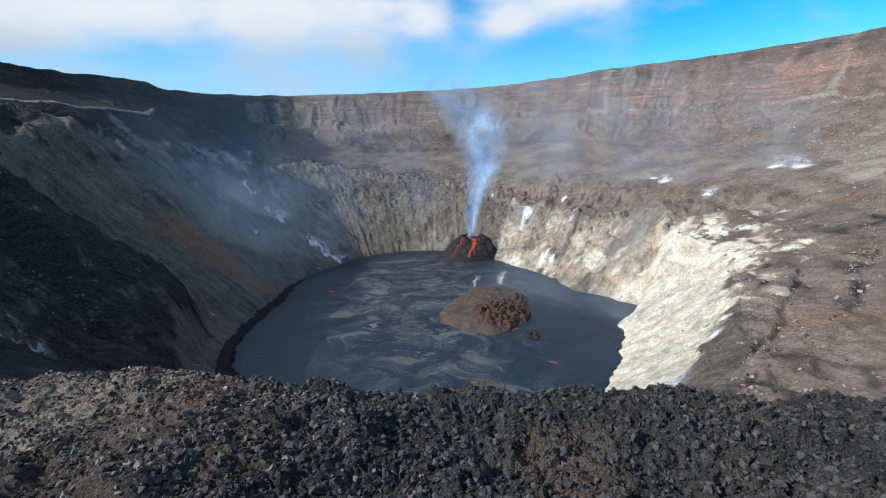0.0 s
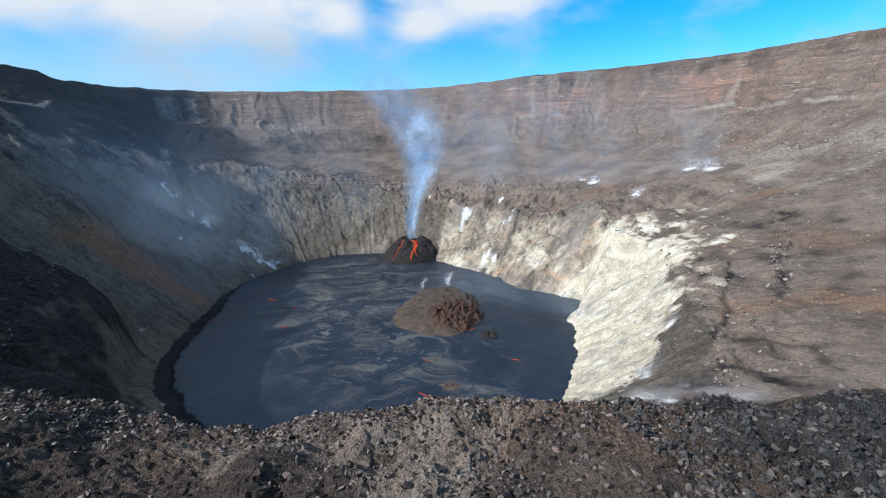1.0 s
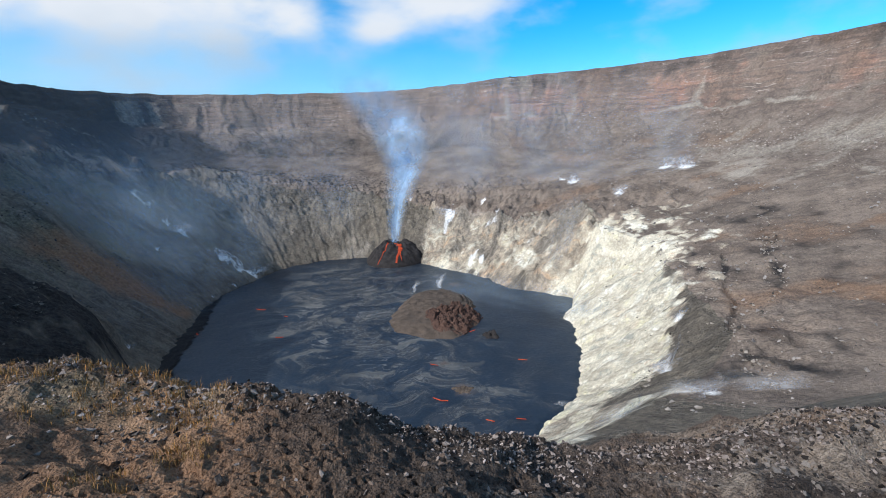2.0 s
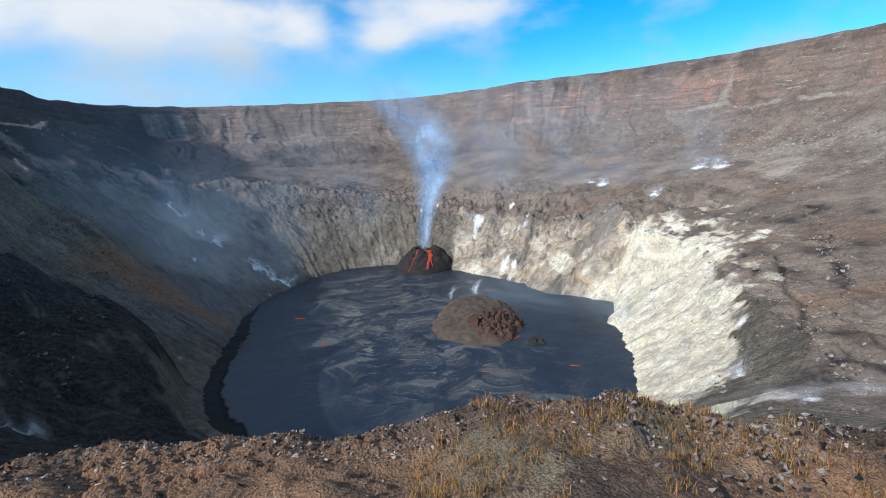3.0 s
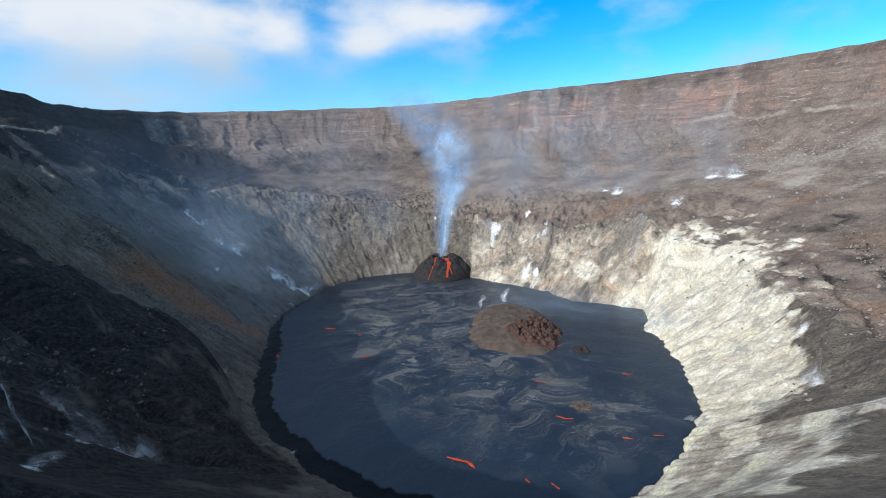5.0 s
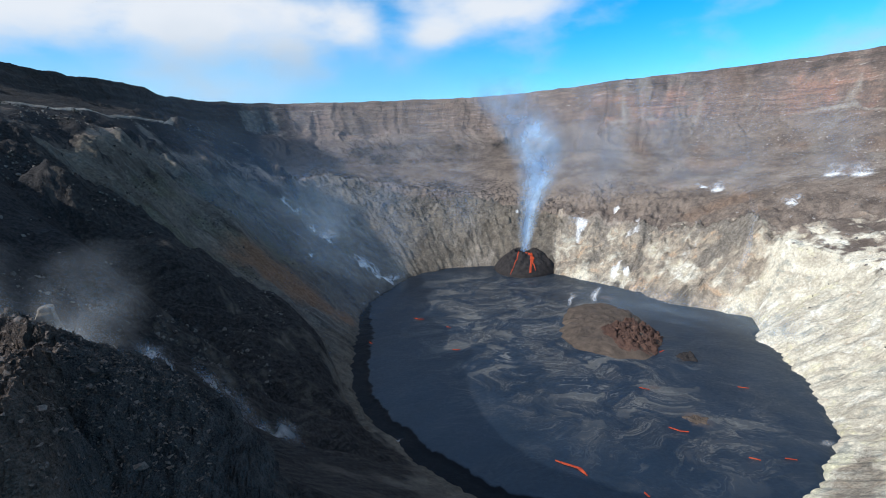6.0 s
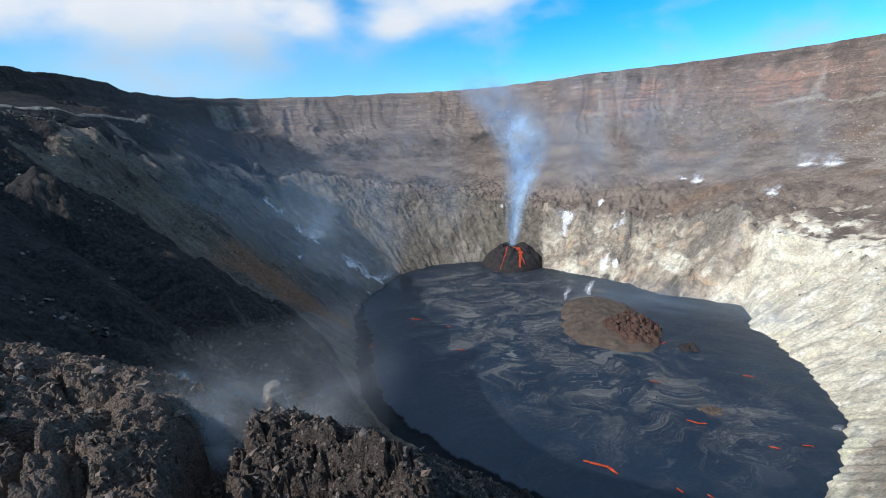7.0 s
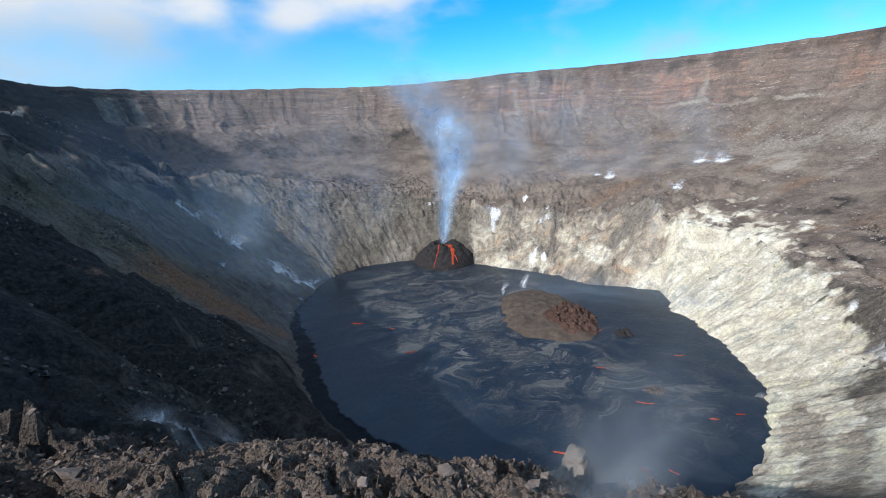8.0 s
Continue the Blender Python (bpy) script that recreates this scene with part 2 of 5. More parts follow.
def lake_material():
    """Cooling crust: drifting plates of several greys with pale torn seams, on a dark slate ground."""
    m, n = material("lava_crust")
    at = n.vec("MULTIPLY", n.add("ShaderNodeTexCoord").outputs["Object"], (1, 1, 0))
    _, w1 = n.noise(at, 1 / 80, 2, 0.5)
    flow = n.vec("ADD", at, n.vec("MULTIPLY", n.vec("SUBTRACT", w1, (0.5, 0.5, 0.5)), (150, 90, 0)))
    _, w2 = n.noise(flow, 1 / 24, 3, 0.55)
    flow = n.vec("ADD", flow, n.vec("MULTIPLY", n.vec("SUBTRACT", w2, (0.5, 0.5, 0.5)), (46, 40, 0)))
    _, w3 = n.noise(at, 1 / 6, 2, 0.5)
    flow = n.vec("ADD", flow, n.vec("MULTIPLY", n.vec("SUBTRACT", w3, (0.5, 0.5, 0.5)), (5, 5, 0)))
    fine, _ = n.noise(at, 1 / 3.0, 6, 0.65)
    patch, _ = n.noise(at, 1 / 60, 3, 0.5)
    mottle, _ = n.noise(flow, 1 / 9, 5, 0.65)
    thread, _ = n.noise(n.vec("MULTIPLY", flow, (1.0, 2.6, 1)), 1 / 15, 4, 0.55)

    broad, _ = n.noise(n.vec("MULTIPLY", flow, (0.75, 1.3, 1)), 1 / 38, 2, 0.45)
    gather, _ = n.noise(n.vec("ADD", flow, (300, 90, 0)), 1 / 34, 3, 0.5)
    zone = n.attr("swirl")
    presence = n.math("MULTIPLY", zone, n.step(patch, 0.38, 0.56))

    def rings(field, count, width):
        saw = n.math("ABSOLUTE", n.math("SUBTRACT", n.math("FRACT", n.math("MULTIPLY", field, count)), 0.5))
        return n.step(saw, width, 0.3 * width)

    pale = n.math("MULTIPLY", n.step(broad, 0.585, 0.6), presence)
    middle = n.math("MULTIPLY", n.step(n.math("ADD", n.math("MULTIPLY", broad, 0.5), n.math("MULTIPLY", mottle, 0.5)), 0.49, 0.58), n.math("ADD", n.math("MULTIPLY", zone, 0.8), 0.15))
    seam = n.math("MULTIPLY", rings(broad, 12, 0.11), n.step(patch, 0.5, 0.62))
    seam = n.math("MAXIMUM", seam, n.math("MULTIPLY", n.step(n.math("ABSOLUTE", n.math("SUBTRACT", thread, 0.5)), 0.03, 0.006), n.step(gather, 0.44, 0.6)))
    seam = n.math("MULTIPLY", n.math("MULTIPLY", seam, n.step(mottle, 0.3, 0.5)), n.math("ADD", n.math("MULTIPLY", zone, 0.9), 0.06))
    color = n.mix(n.step(patch, 0.35, 0.65), n.rgb(0.004, 0.008, 0.015), n.rgb(0.008, 0.014, 0.024))
    color = n.mix(n.math("MULTIPLY", middle, 0.5), color, n.mix(n.step(fine, 0.35, 0.65), n.rgb(0.026, 0.028, 0.03), n.rgb(0.06, 0.058, 0.053)))
    color = n.mix(n.math("MULTIPLY", n.step(gather, 0.46, 0.62), n.math("MULTIPLY", zone, 0.55)), color, n.mix(n.step(mottle, 0.4, 0.6), n.rgb(0.035, 0.035, 0.034), n.rgb(0.085, 0.077, 0.066)))
    color = n.mix(n.math("MULTIPLY", pale, 0.85), color, n.mix(n.step(fine, 0.3, 0.7), n.rgb(0.09, 0.088, 0.078), n.rgb(0.15, 0.14, 0.118)))
    color = n.mix(n.math("MULTIPLY", seam, 0.8), color, n.rgb(0.2, 0.192, 0.17))
    color = n.mix(n.step(n.attr("fresh"), 0.3, 0.7, 0, 0.95), color, n.rgb(0.004, 0.004, 0.005))
    color = n.mix(n.step(n.attr("brown"), 0.3, 0.8, 0, 0.8), color, n.rgb(0.085, 0.06, 0.045))
    height = n.math("ADD", n.math("MULTIPLY", fine, 0.35), n.math("ADD", n.math("MULTIPLY", seam, 0.5), n.math("MULTIPLY", mottle, 0.5)))
    p = finish(n, color, n.step(fine, 0.2, 0.8, 0.36, 0.55), height, 0.4, 1.2, 0.5)
    n.set(p.inputs["Specular IOR Level"], n.step(n.attr("fresh"), 0.2, 0.7, 0.62, 0.1))
    p.inputs["Specular Tint"].default_value = (0.5, 0.75, 1.0, 1.0)
    return m


crust_mat = lake_material()


def plain_rock(name, a, b, size, rough=0.92, bump_m=0.14, per_object=0.35):
    """Rock with grain; each stone of a heap takes a tone of its own."""
    m, n = material(name)
    at = n.add("ShaderNodeTexCoord").outputs["Object"]
    mid, _ = n.noise(at, 1 / size, 5, 0.6)
    fine, _ = n.noise(at, 6 / size, 4, 0.7)
    island = n.add("ShaderNodeNewGeometry").outputs["Random Per Island"]
    tone = n.math("ADD", n.math("MULTIPLY", mid, 1 - per_object), n.math("MULTIPLY", island, per_object))
    color = n.mix(n.step(tone, 0.25, 0.75), n.rgb(*a), n.rgb(*b))
    relief = n.math("ADD", mid, n.math("MULTIPLY", fine, 0.4))
    finish(n, color, n.step(fine, 0.2, 0.8, rough - 0.1, rough + 0.05), relief, 0.9, bump_m)
    return m


def lone_rock(name, a, b, size):
    """As plain_rock, for stones that are objects of their own."""
    m, n = material(name)
    at = n.add("ShaderNodeTexCoord").outputs["Object"]
    mid, _ = n.noise(at, 1 / size, 5, 0.6)
    fine, _ = n.noise(at, 6 / size, 4, 0.7)
    one = n.add("ShaderNodeObjectInfo").outputs["Random"]
    tone = n.math("ADD", n.math("MULTIPLY", mid, 0.6), n.math("MULTIPLY", one, 0.4))
    color = n.mix(n.step(tone, 0.25, 0.75), n.rgb(*a), n.rgb(*b))
    finish(n, color, 0.92, n.math("ADD", mid, n.math("MULTIPLY", fine, 0.4)), 0.9, 0.14)
    return m


clinker_mat = plain_rock("dark_clinker", (0.026, 0.025, 0.025), (0.105, 0.099, 0.094), 0.2, bump_m=0.12, per_object=0.4)
brown_rock_mat = plain_rock("brown_blocks", (0.022, 0.018, 0.016), (0.27, 0.22, 0.19), 0.3, per_object=0.75)
grey_rock_mat = plain_rock("grey_blocks", (0.12, 0.108, 0.1), (0.34, 0.305, 0.275), 1.6)
spur_rock_mat = plain_rock("spur_blocks", (0.045, 0.035, 0.029), (0.215, 0.165, 0.133), 0.2, per_object=0.35, bump_m=0.12)
lone_clinker_mat = lone_rock("dark_clinker_block", (0.024, 0.022, 0.021), (0.09, 0.082, 0.076), 0.4)
lone_brown_mat = lone_rock("brown_block", (0.07, 0.05, 0.04), (0.22, 0.16, 0.125), 0.4)
lone_spur_mat = lone_rock("spur_block", (0.04, 0.032, 0.028), (0.24, 0.188, 0.156), 0.4)
brown_clinker_mat = plain_rock("brown_clinker", (0.026, 0.023, 0.021), (0.2, 0.172, 0.15), 0.3, bump_m=0.2, per_object=0.7)
crest_mat = plain_rock("crest_stones", (0.06, 0.042, 0.035), (0.42, 0.345, 0.305), 0.4, per_object=0.8)
cone_mat = plain_rock("spatter", (0.014, 0.013, 0.014), (0.042, 0.037, 0.035), 6, bump_m=1.5)
island_mat = plain_rock("island_crust", (0.045, 0.036, 0.03), (0.12, 0.092, 0.072), 8, bump_m=2.0)
island_rubble_mat = plain_rock("island_rubble", (0.055, 0.033, 0.027), (0.13, 0.076, 0.056), 7, bump_m=2.0)


def lava_material():
    m, n = material("glowing_lava")
    at = n.add("ShaderNodeTexCoord").outputs["Object"]
    skin, _ = n.noise(at, 1 / 4.0, 4, 0.6)
    hot = n.step(skin, 0.35, 0.6)
    color = n.mix(hot, n.rgb(0.45, 0.035, 0.01), n.rgb(1.0, 0.13, 0.03))
    p = finish(n, n.rgb(0.05, 0.02, 0.015), 0.7)
    n.set(p.inputs["Emission Color"], color)
    p.inputs["Emission Strength"].default_value = 0.5
    return m


lava_mat = lava_material()


def vapour_material(name, color, thick=1.0, low=0.05, high=1.35):
    """Steam and gas: thin sheets that scatter light both ways, as dense as the mesh's mask says."""
    m, n = material(name)
    at = n.add("ShaderNodeTexCoord").outputs["Object"]
    wisp, _ = n.noise(at, n_scale.get(name, 1 / 14), 5, 0.6, 0.6)
    dens = n.math("MULTIPLY", n.attr("thickness"), n.step(wisp, 0.28, 0.7, low, high))
    dens = n.math("MINIMUM", n.math("MULTIPLY", dens, thick), 0.97)
    front = n.add("ShaderNodeBsdfDiffuse", Color=(*color, 1))
    back = n.add("ShaderNodeBsdfTranslucent", Color=(*color, 1))
    half = n.add("ShaderNodeMixShader")
    half.inputs[0].default_value = 0.5
    n.tree.links.new(front.outputs[0], half.inputs[1])
    n.tree.links.new(back.outputs[0], half.inputs[2])
    clear = n.add("ShaderNodeBsdfTransparent")
    both = n.add("ShaderNodeMixShader")
    n.set(both.inputs[0], dens)
    n.tree.links.new(clear.outputs[0], both.inputs[1])
    n.tree.links.new(half.outputs[0], both.inputs[2])
    n.add("ShaderNodeOutputMaterial", Surface=both.outputs[0])
    return m


n_scale = {"volcanic_gas": 1 / 40, "gas_haze": 1 / 90, "steam": 1 / 9, "shaded_fume": 1 / 7}
gas_mat = vapour_material("volcanic_gas", (0.56, 0.77, 1.0), 1.0, 0.45, 1.2)
# darker than steam: the shade it hangs in is put into the colour
fume_mat = vapour_material("shaded_fume", (0.4, 0.42, 0.44), 1.0, 0.35, 1.2)
haze_mat = vapour_material("gas_haze", (0.56, 0.76, 1.0), 1.0, 0.5, 1.15)
steam_mat = vapour_material("steam", (0.85, 0.86, 0.88), 1.0, 0.1, 1.3)


def grass_material():
    m, n = material("dry_grass")
    one = n.add("ShaderNodeNewGeometry").outputs["Random Per Island"]
    at = n.add("ShaderNodeTexCoord").outputs["Object"]
    patch, _ = n.noise(at, 1 / 5, 3, 0.5)
    color = n.mix(n.step(n.math("ADD", n.math("MULTIPLY", one, 0.5), n.math("MULTIPLY", patch, 0.5)), 0.3, 0.7), n.rgb(0.12, 0.085, 0.036), n.rgb(0.4, 0.2, 0.065))
    finish(n, color, 0.8)
    return m


grass_mat = grass_material()


# ---------------------------------------------------------------- numeric noise
def hash2(ix, iy, seed):
    h = (ix.astype(np.int64) * 374761393 + iy.astype(np.int64) * 668265263 + seed * 974634777) & 0x7FFFFFFF
    h = ((h ^ (h >> 13)) * 1274126177) & 0x7FFFFFFF
    return ((h ^ (h >> 16)) & 0xFFFFFF) / float(0xFFFFFF)


def vnoise(x, y, seed=0):
    """Smooth value noise, -1 to 1."""
    ix, iy = np.floor(x), np.floor(y)
    fx, fy = x - ix, y - iy
    fx, fy = fx * fx * fx * (fx * (fx * 6 - 15) + 10), fy * fy * fy * (fy * (fy * 6 - 15) + 10)
    a, b = hash2(ix, iy, seed), hash2(ix + 1, iy, seed)
    c, d = hash2(ix, iy + 1, seed), hash2(ix + 1, iy + 1, seed)
    return 2 * ((a * (1 - fx) + b * fx) * (1 - fy) + (c * (1 - fx) + d * fx) * fy) - 1


def fbm(x, y, octaves=4, seed=0, gain=0.5):
    total, amp = np.zeros_like(x), 1.0
    for k in range(octaves):
        total += amp * vnoise(x, y, seed + k * 17)
        x, y = 1.9 * x + 0.7 * y + 13.1, 1.9 * y - 0.7 * x + 7.7
        amp *= gain
    return total


def cells(x, y, seed=0, tilted=False):
    """Nearest and second nearest distance, and a random value, of a jittered cell pattern; tilted adds a slope over each cell."""
    ix, iy = np.floor(x), np.floor(y)
    f1, f2, val, tilt = np.full_like(x, 9.0), np.full_like(x, 9.0), np.zeros_like(x), np.zeros_like(x)
    for dx in (-1, 0, 1):
        for dy in (-1, 0, 1):
            cx, cy = ix + dx, iy + dy
            px, py = cx + hash2(cx, cy, seed), cy + hash2(cx, cy, seed + 5)
            d = np.hypot(x - px, y - py)
            near = d < f1
            f2 = np.where(near, f1, np.minimum(f2, d))
            val = np.where(near, hash2(cx, cy, seed + 9), val)
            if tilted:
                way = 6.283 * hash2(cx, cy, seed + 13)
                tilt = np.where(near, (x - px) * np.cos(way) + (y - py) * np.sin(way), tilt)
            f1 = np.where(near, d, f1)
    return (f1, f2, val, tilt) if tilted else (f1, f2, val)


def ring_noise(a, f, v, seed=0):
    """Noise round the crater, f cells a degree, that closes on itself; v moves along it."""
    c, s = np.cos(np.radians(a)) * f * 57.3, np.sin(np.radians(a)) * f * 57.3
    return vnoise(c + 0.83 * v, s - 0.55 * v, seed)


def smooth(a, b, x):
    t = np.clip((x - a) / (b - a), 0, 1)
    return t * t * (3 - 2 * t)


# ---------------------------------------------------------------- shape of the crater
CX, CY = -20.0, 560.0                  # middle of the lava lake; angles from +x, anticlockwise
LAKE_R = [(-7, 244), (-24, 217), (-41, 235), (-52, 249), (-61, 269), (-68, 280), (-77, 292), (-86, 308), (-97, 312), (-109, 302), (-118, 287),
          (-132, 260), (-142, 246), (-153, 233), (-168, 213), (171, 211), (141, 248), (128, 267), (113, 310), (101, 321), (86, 307), (78, 276),
          (67, 246), (53, 213), (37, 200), (12, 186), (1, 215)]
# slope top round the lake: angle, radius, height
WALL_TOP = [(-60, 375, 73), (-50, 337, 70), (-33, 312, 70), (-22, 320, 82), (-8, 285, 80), (10, 310, 103), (29, 290, 75), (45, 300, 85), (59, 315, 84),
            (75, 380, 95), (90, 430, 112), (105, 470, 130), (122, 560, 176), (140, 420, 164), (152, 455, 205), (167, 440, 222), (180, 440, 235)]
WALL_TOP_NEAR = [(-165, 440, 225), (-155, 415, 180), (-147, 395, 137), (-135, 420, 130), (-128, 430, 120), (-119, 420, 100), (-113.5, 420, 95),
                 (-109, 420, 85), (-104, 415, 85), (-99, 410, 85), (-93, 405, 80), (-85, 395, 75), (-77, 385, 72)]
# outer edge of the bench, foot of the caldera wall
BENCH = [(-60, 480, 85), (-45, 540, 105), (-37, 560, 125), (-20, 570, 150), (0, 560, 158), (17, 540, 155), (25, 545, 158), (41, 530, 155), (58, 560, 182),
         (75, 600, 180), (90, 630, 175), (105, 630, 176), (122, 640, 188), (141, 590, 255), (158, 505, 264), (180, 500, 264)]
BENCH_NEAR = [(-165, 490, 250), (-155, 470, 225), (-147, 450, 195), (-135, 470, 175), (-128, 475, 165), (-119, 475, 160), (-113.5, 478, 155),
              (-109, 490, 140), (-104, 485, 140), (-99, 470, 140), (-93, 470, 130), (-85, 450, 105), (-77, 430, 90)]
# caldera rim
RIM = [(-60, 640, 165), (-45, 760, 190), (-30, 820, 290), (-15, 815, 350), (0, 810, 356), (25, 805, 362), (40, 775, 362), (55, 705, 354), (65, 740, 352),
       (80, 840, 354), (94, 875, 354), (107, 905, 352), (117, 930, 349), (130, 850, 338), (139.5, 745, 331), (141.2, 735, 330), (142.2, 733, 341), (150, 675, 337), (159, 630, 328), (180, 625, 332)]
RIM_NEAR = [(-165, 620, 300), (-155, 600, 250), (-147, 560, 225), (-135, 520, 205), (-128, 505, 197), (-122, 503, 194), (-119, 500, 191), (-116.5, 492, 184),
            (-113.5, 505, 184), (-112, 525, 178), (-110, 552, 172), (-107, 560, 172), (-104, 535, 173.2), (-102, 517, 175.0), (-100.5, 512, 174.9), (-99, 512, 175.4), (-98, 512, 175.0), (-97, 514, 174.3), (-96.3, 515.5, 173.4), (-95.5, 516, 171.4), (-94.9, 515.5, 169.2), (-94.3, 514, 166.6),
            (-93.7, 515, 164.6), (-91.5, 518, 166.8), (-90.2, 522, 167.6), (-89.6, 523, 167.2), (-88.5, 527, 166.2), (-85, 528, 166.8), (-77, 545, 163.5), (-70, 575, 162)]
FINE_A = np.arange(-180, 180, 0.25)


def ring(rows, column):
    rows = sorted(rows)
    a = np.array([q[0] for q in rows])
    v = np.array([q[column] for q in rows], float)
    a, v = np.r_[a - 360, a, a + 360], np.r_[v, v, v]
    return np.interp(FINE_A, a, v)


def rounded(values, degrees):
    k = max(1, int(degrees / 0.25))
    w = np.hanning(2 * k + 3)
    return np.convolve(np.r_[values[-2 * k:], values, values[:2 * k]], w / w.sum(), "same")[2 * k:-2 * k]


R0 = rounded(ring(LAKE_R, 1), 3)
R1, Z1 = rounded(ring(WALL_TOP + WALL_TOP_NEAR, 1), 6), rounded(ring(WALL_TOP + WALL_TOP_NEAR, 2), 6)
R2, Z2 = rounded(ring(BENCH + BENCH_NEAR, 1), 6), rounded(ring(BENCH + BENCH_NEAR, 2), 6)
R3, Z3 = rounded(ring(RIM + RIM_NEAR, 1), 1.5), rounded(ring(RIM + RIM_NEAR, 2), 1.5)


def around(table, a):
    return np.interp((a + 180) % 360 - 180, np.r_[FINE_A, 180], np.r_[table, table[0]])


def lake_radius(a):
    return around(R0, a) + 2.6 * ring_noise(a, 0.3, 3.3, 4) + 2.2 * ring_noise(a, 1.1, 0, 8)


def sector(a, lo, hi, soft):
    """1 inside the angles lo to hi, falling to 0 over soft degrees."""
    mid, half = (lo + hi) / 2, (hi - lo) / 2
    d = np.abs((a - mid + 180) % 360 - 180)
    return 1 - smooth(half - soft / 2, half + soft / 2, d)


CRACK = [(281, 365), (262, 340), (238, 318), (222, 300), (214, 282), (190, 262), (168, 243)]
RUBBLE = [[(411, 461), (355, 387), (290, 320), (222, 261)], [(178, 249), (176, 266), (158, 270), (142, 266), (102, 240)], [(214, 268), (202, 247), (193, 217), (180, 180)],
          [(178, 250), (152, 224), (140, 197), (124, 170)], [(300, 440), (272, 401), (246, 347), (231, 336), (196, 296)]]
FAULT = [(470, 511), (400, 440), (340, 374), (300, 333), (262, 294)]


def line_distance(x, y, line):
    best = np.full_like(x, 1e9)
    for (ax, ay), (bx, by) in zip(line[:-1], line[1:]):
        ux, uy = bx - ax, by - ay
        t = np.clip(((x - ax) * ux + (y - ay) * uy) / (ux * ux + uy * uy), 0, 1)
        best = np.minimum(best, np.hypot(x - ax - t * ux, y - ay - t * uy))
    return best


def rubble_distance(x, y):
    wander = 5 * vnoise(x / 12, y / 12, 175)
    return np.min([line_distance(x + wander, y - wander, line) for line in RUBBLE], axis=0)


def ridge_angle(r):
    """Angle of the crest of the dark spur on the shaded side, by its radius."""
    return np.interp(r, (260, 360, 400, 440), (205, 205, 202, 196))


def a_pos(a):
    return a % 360


# crest of the promontory between the shaded wall and the shelf behind it: x, y, z
PROMONTORY = [(-600, 720, 292), (-492, 823, 272), (-433, 904, 236), (-366, 913, 192), (-340, 912, 173), (-296, 872, 122), (-262, 842, 74)]


# crest of the dark spur that runs down the shaded wall to the lake
DARK_SPUR = [(-400, 386, 206), (-362, 401, 172), (-345, 409, 152), (-326, 417, 132), (-305, 427, 105), (-282, 437, 67), (-264, 446, 42), (-246, 454, 22)]


# crests of the spur's crags: x, y, z
SPUR_RIDGES = [[(-280, 127, 192.5), (-260, 123.3, 189.8), (-250, 118.8, 187.4), (-247.2, 114.2, 187.2), (-243.6, 110.2, 184.0)],
               [(-238.6, 121.5, 179.5), (-237.6, 114.5, 184.0), (-233, 110.8, 183.6), (-228, 105, 183.6)]]


def crest_height(x, y, crest, fall, seed):
    """Height of a broken rock crest that follows the line, falling away on both sides."""
    best = np.full_like(x, -1e9)
    xw, yw = x + 6 * vnoise(x / 20, y / 20, seed), y + 6 * vnoise(x / 20, y / 20, seed + 1)
    for (ax, ay, az), (bx, by, bz) in zip(crest[:-1], crest[1:]):
        ux, uy = bx - ax, by - ay
        t = np.clip(((xw - ax) * ux + (yw - ay) * uy) / (ux * ux + uy * uy), 0, 1)
        d = np.hypot(xw - ax - t * ux, yw - ay - t * uy)
        best = np.maximum(best, az + t * (bz - az) - fall * np.clip(d - 3, 0, None))
    return best + 2.2 * vnoise(x / 8, y / 8, seed + 2) + 1.2 * vnoise(x / 3, y / 3, seed + 3)


def ridge_height(x, y, ridge):
    """Height of a steep-sided crag that follows the line."""
    best = np.full_like(x, -1e9)
    xw, yw = x + 0.9 * vnoise(x / 2.2, y / 2.2, 141), y + 0.9 * vnoise(x / 2.2, y / 2.2, 142)
    for (ax, ay, az), (bx, by, bz) in zip(ridge[:-1], ridge[1:]):
        ux, uy = bx - ax, by - ay
        t = np.clip(((xw - ax) * ux + (yw - ay) * uy) / (ux * ux + uy * uy), 0, 1)
        d = np.hypot(xw - ax - t * ux, yw - ay - t * uy)
        best = np.maximum(best, az + t * (bz - az) - 0.85 * np.clip(d - 1.0, 0, None))
    return best + 0.3 * lumps(x, y, 2.2, 143) + 0.5 * lumps(x, y, 0.95, 144) + 0.55 * lumps(x, y, 0.5, 92)


def lumps(x, y, size, seed, sharp=0.22):
    """Heaped broken blocks: tilted, slightly domed faces of uneven height with deep gaps between."""
    u, v = x / size, y / size
    f1, f2, val, tilt = cells(u + 0.35 * vnoise(1.6 * u, 1.6 * v, seed + 1), v + 0.35 * vnoise(1.6 * u, 1.6 * v, seed + 2), seed, True)
    return size * (0.5 * (val - 0.5) + 0.35 * tilt + smooth(0, sharp, f2 - f1) * (0.3 + 0.2 * np.clip(1 - f1 ** 2, 0, 1)) - 0.32)


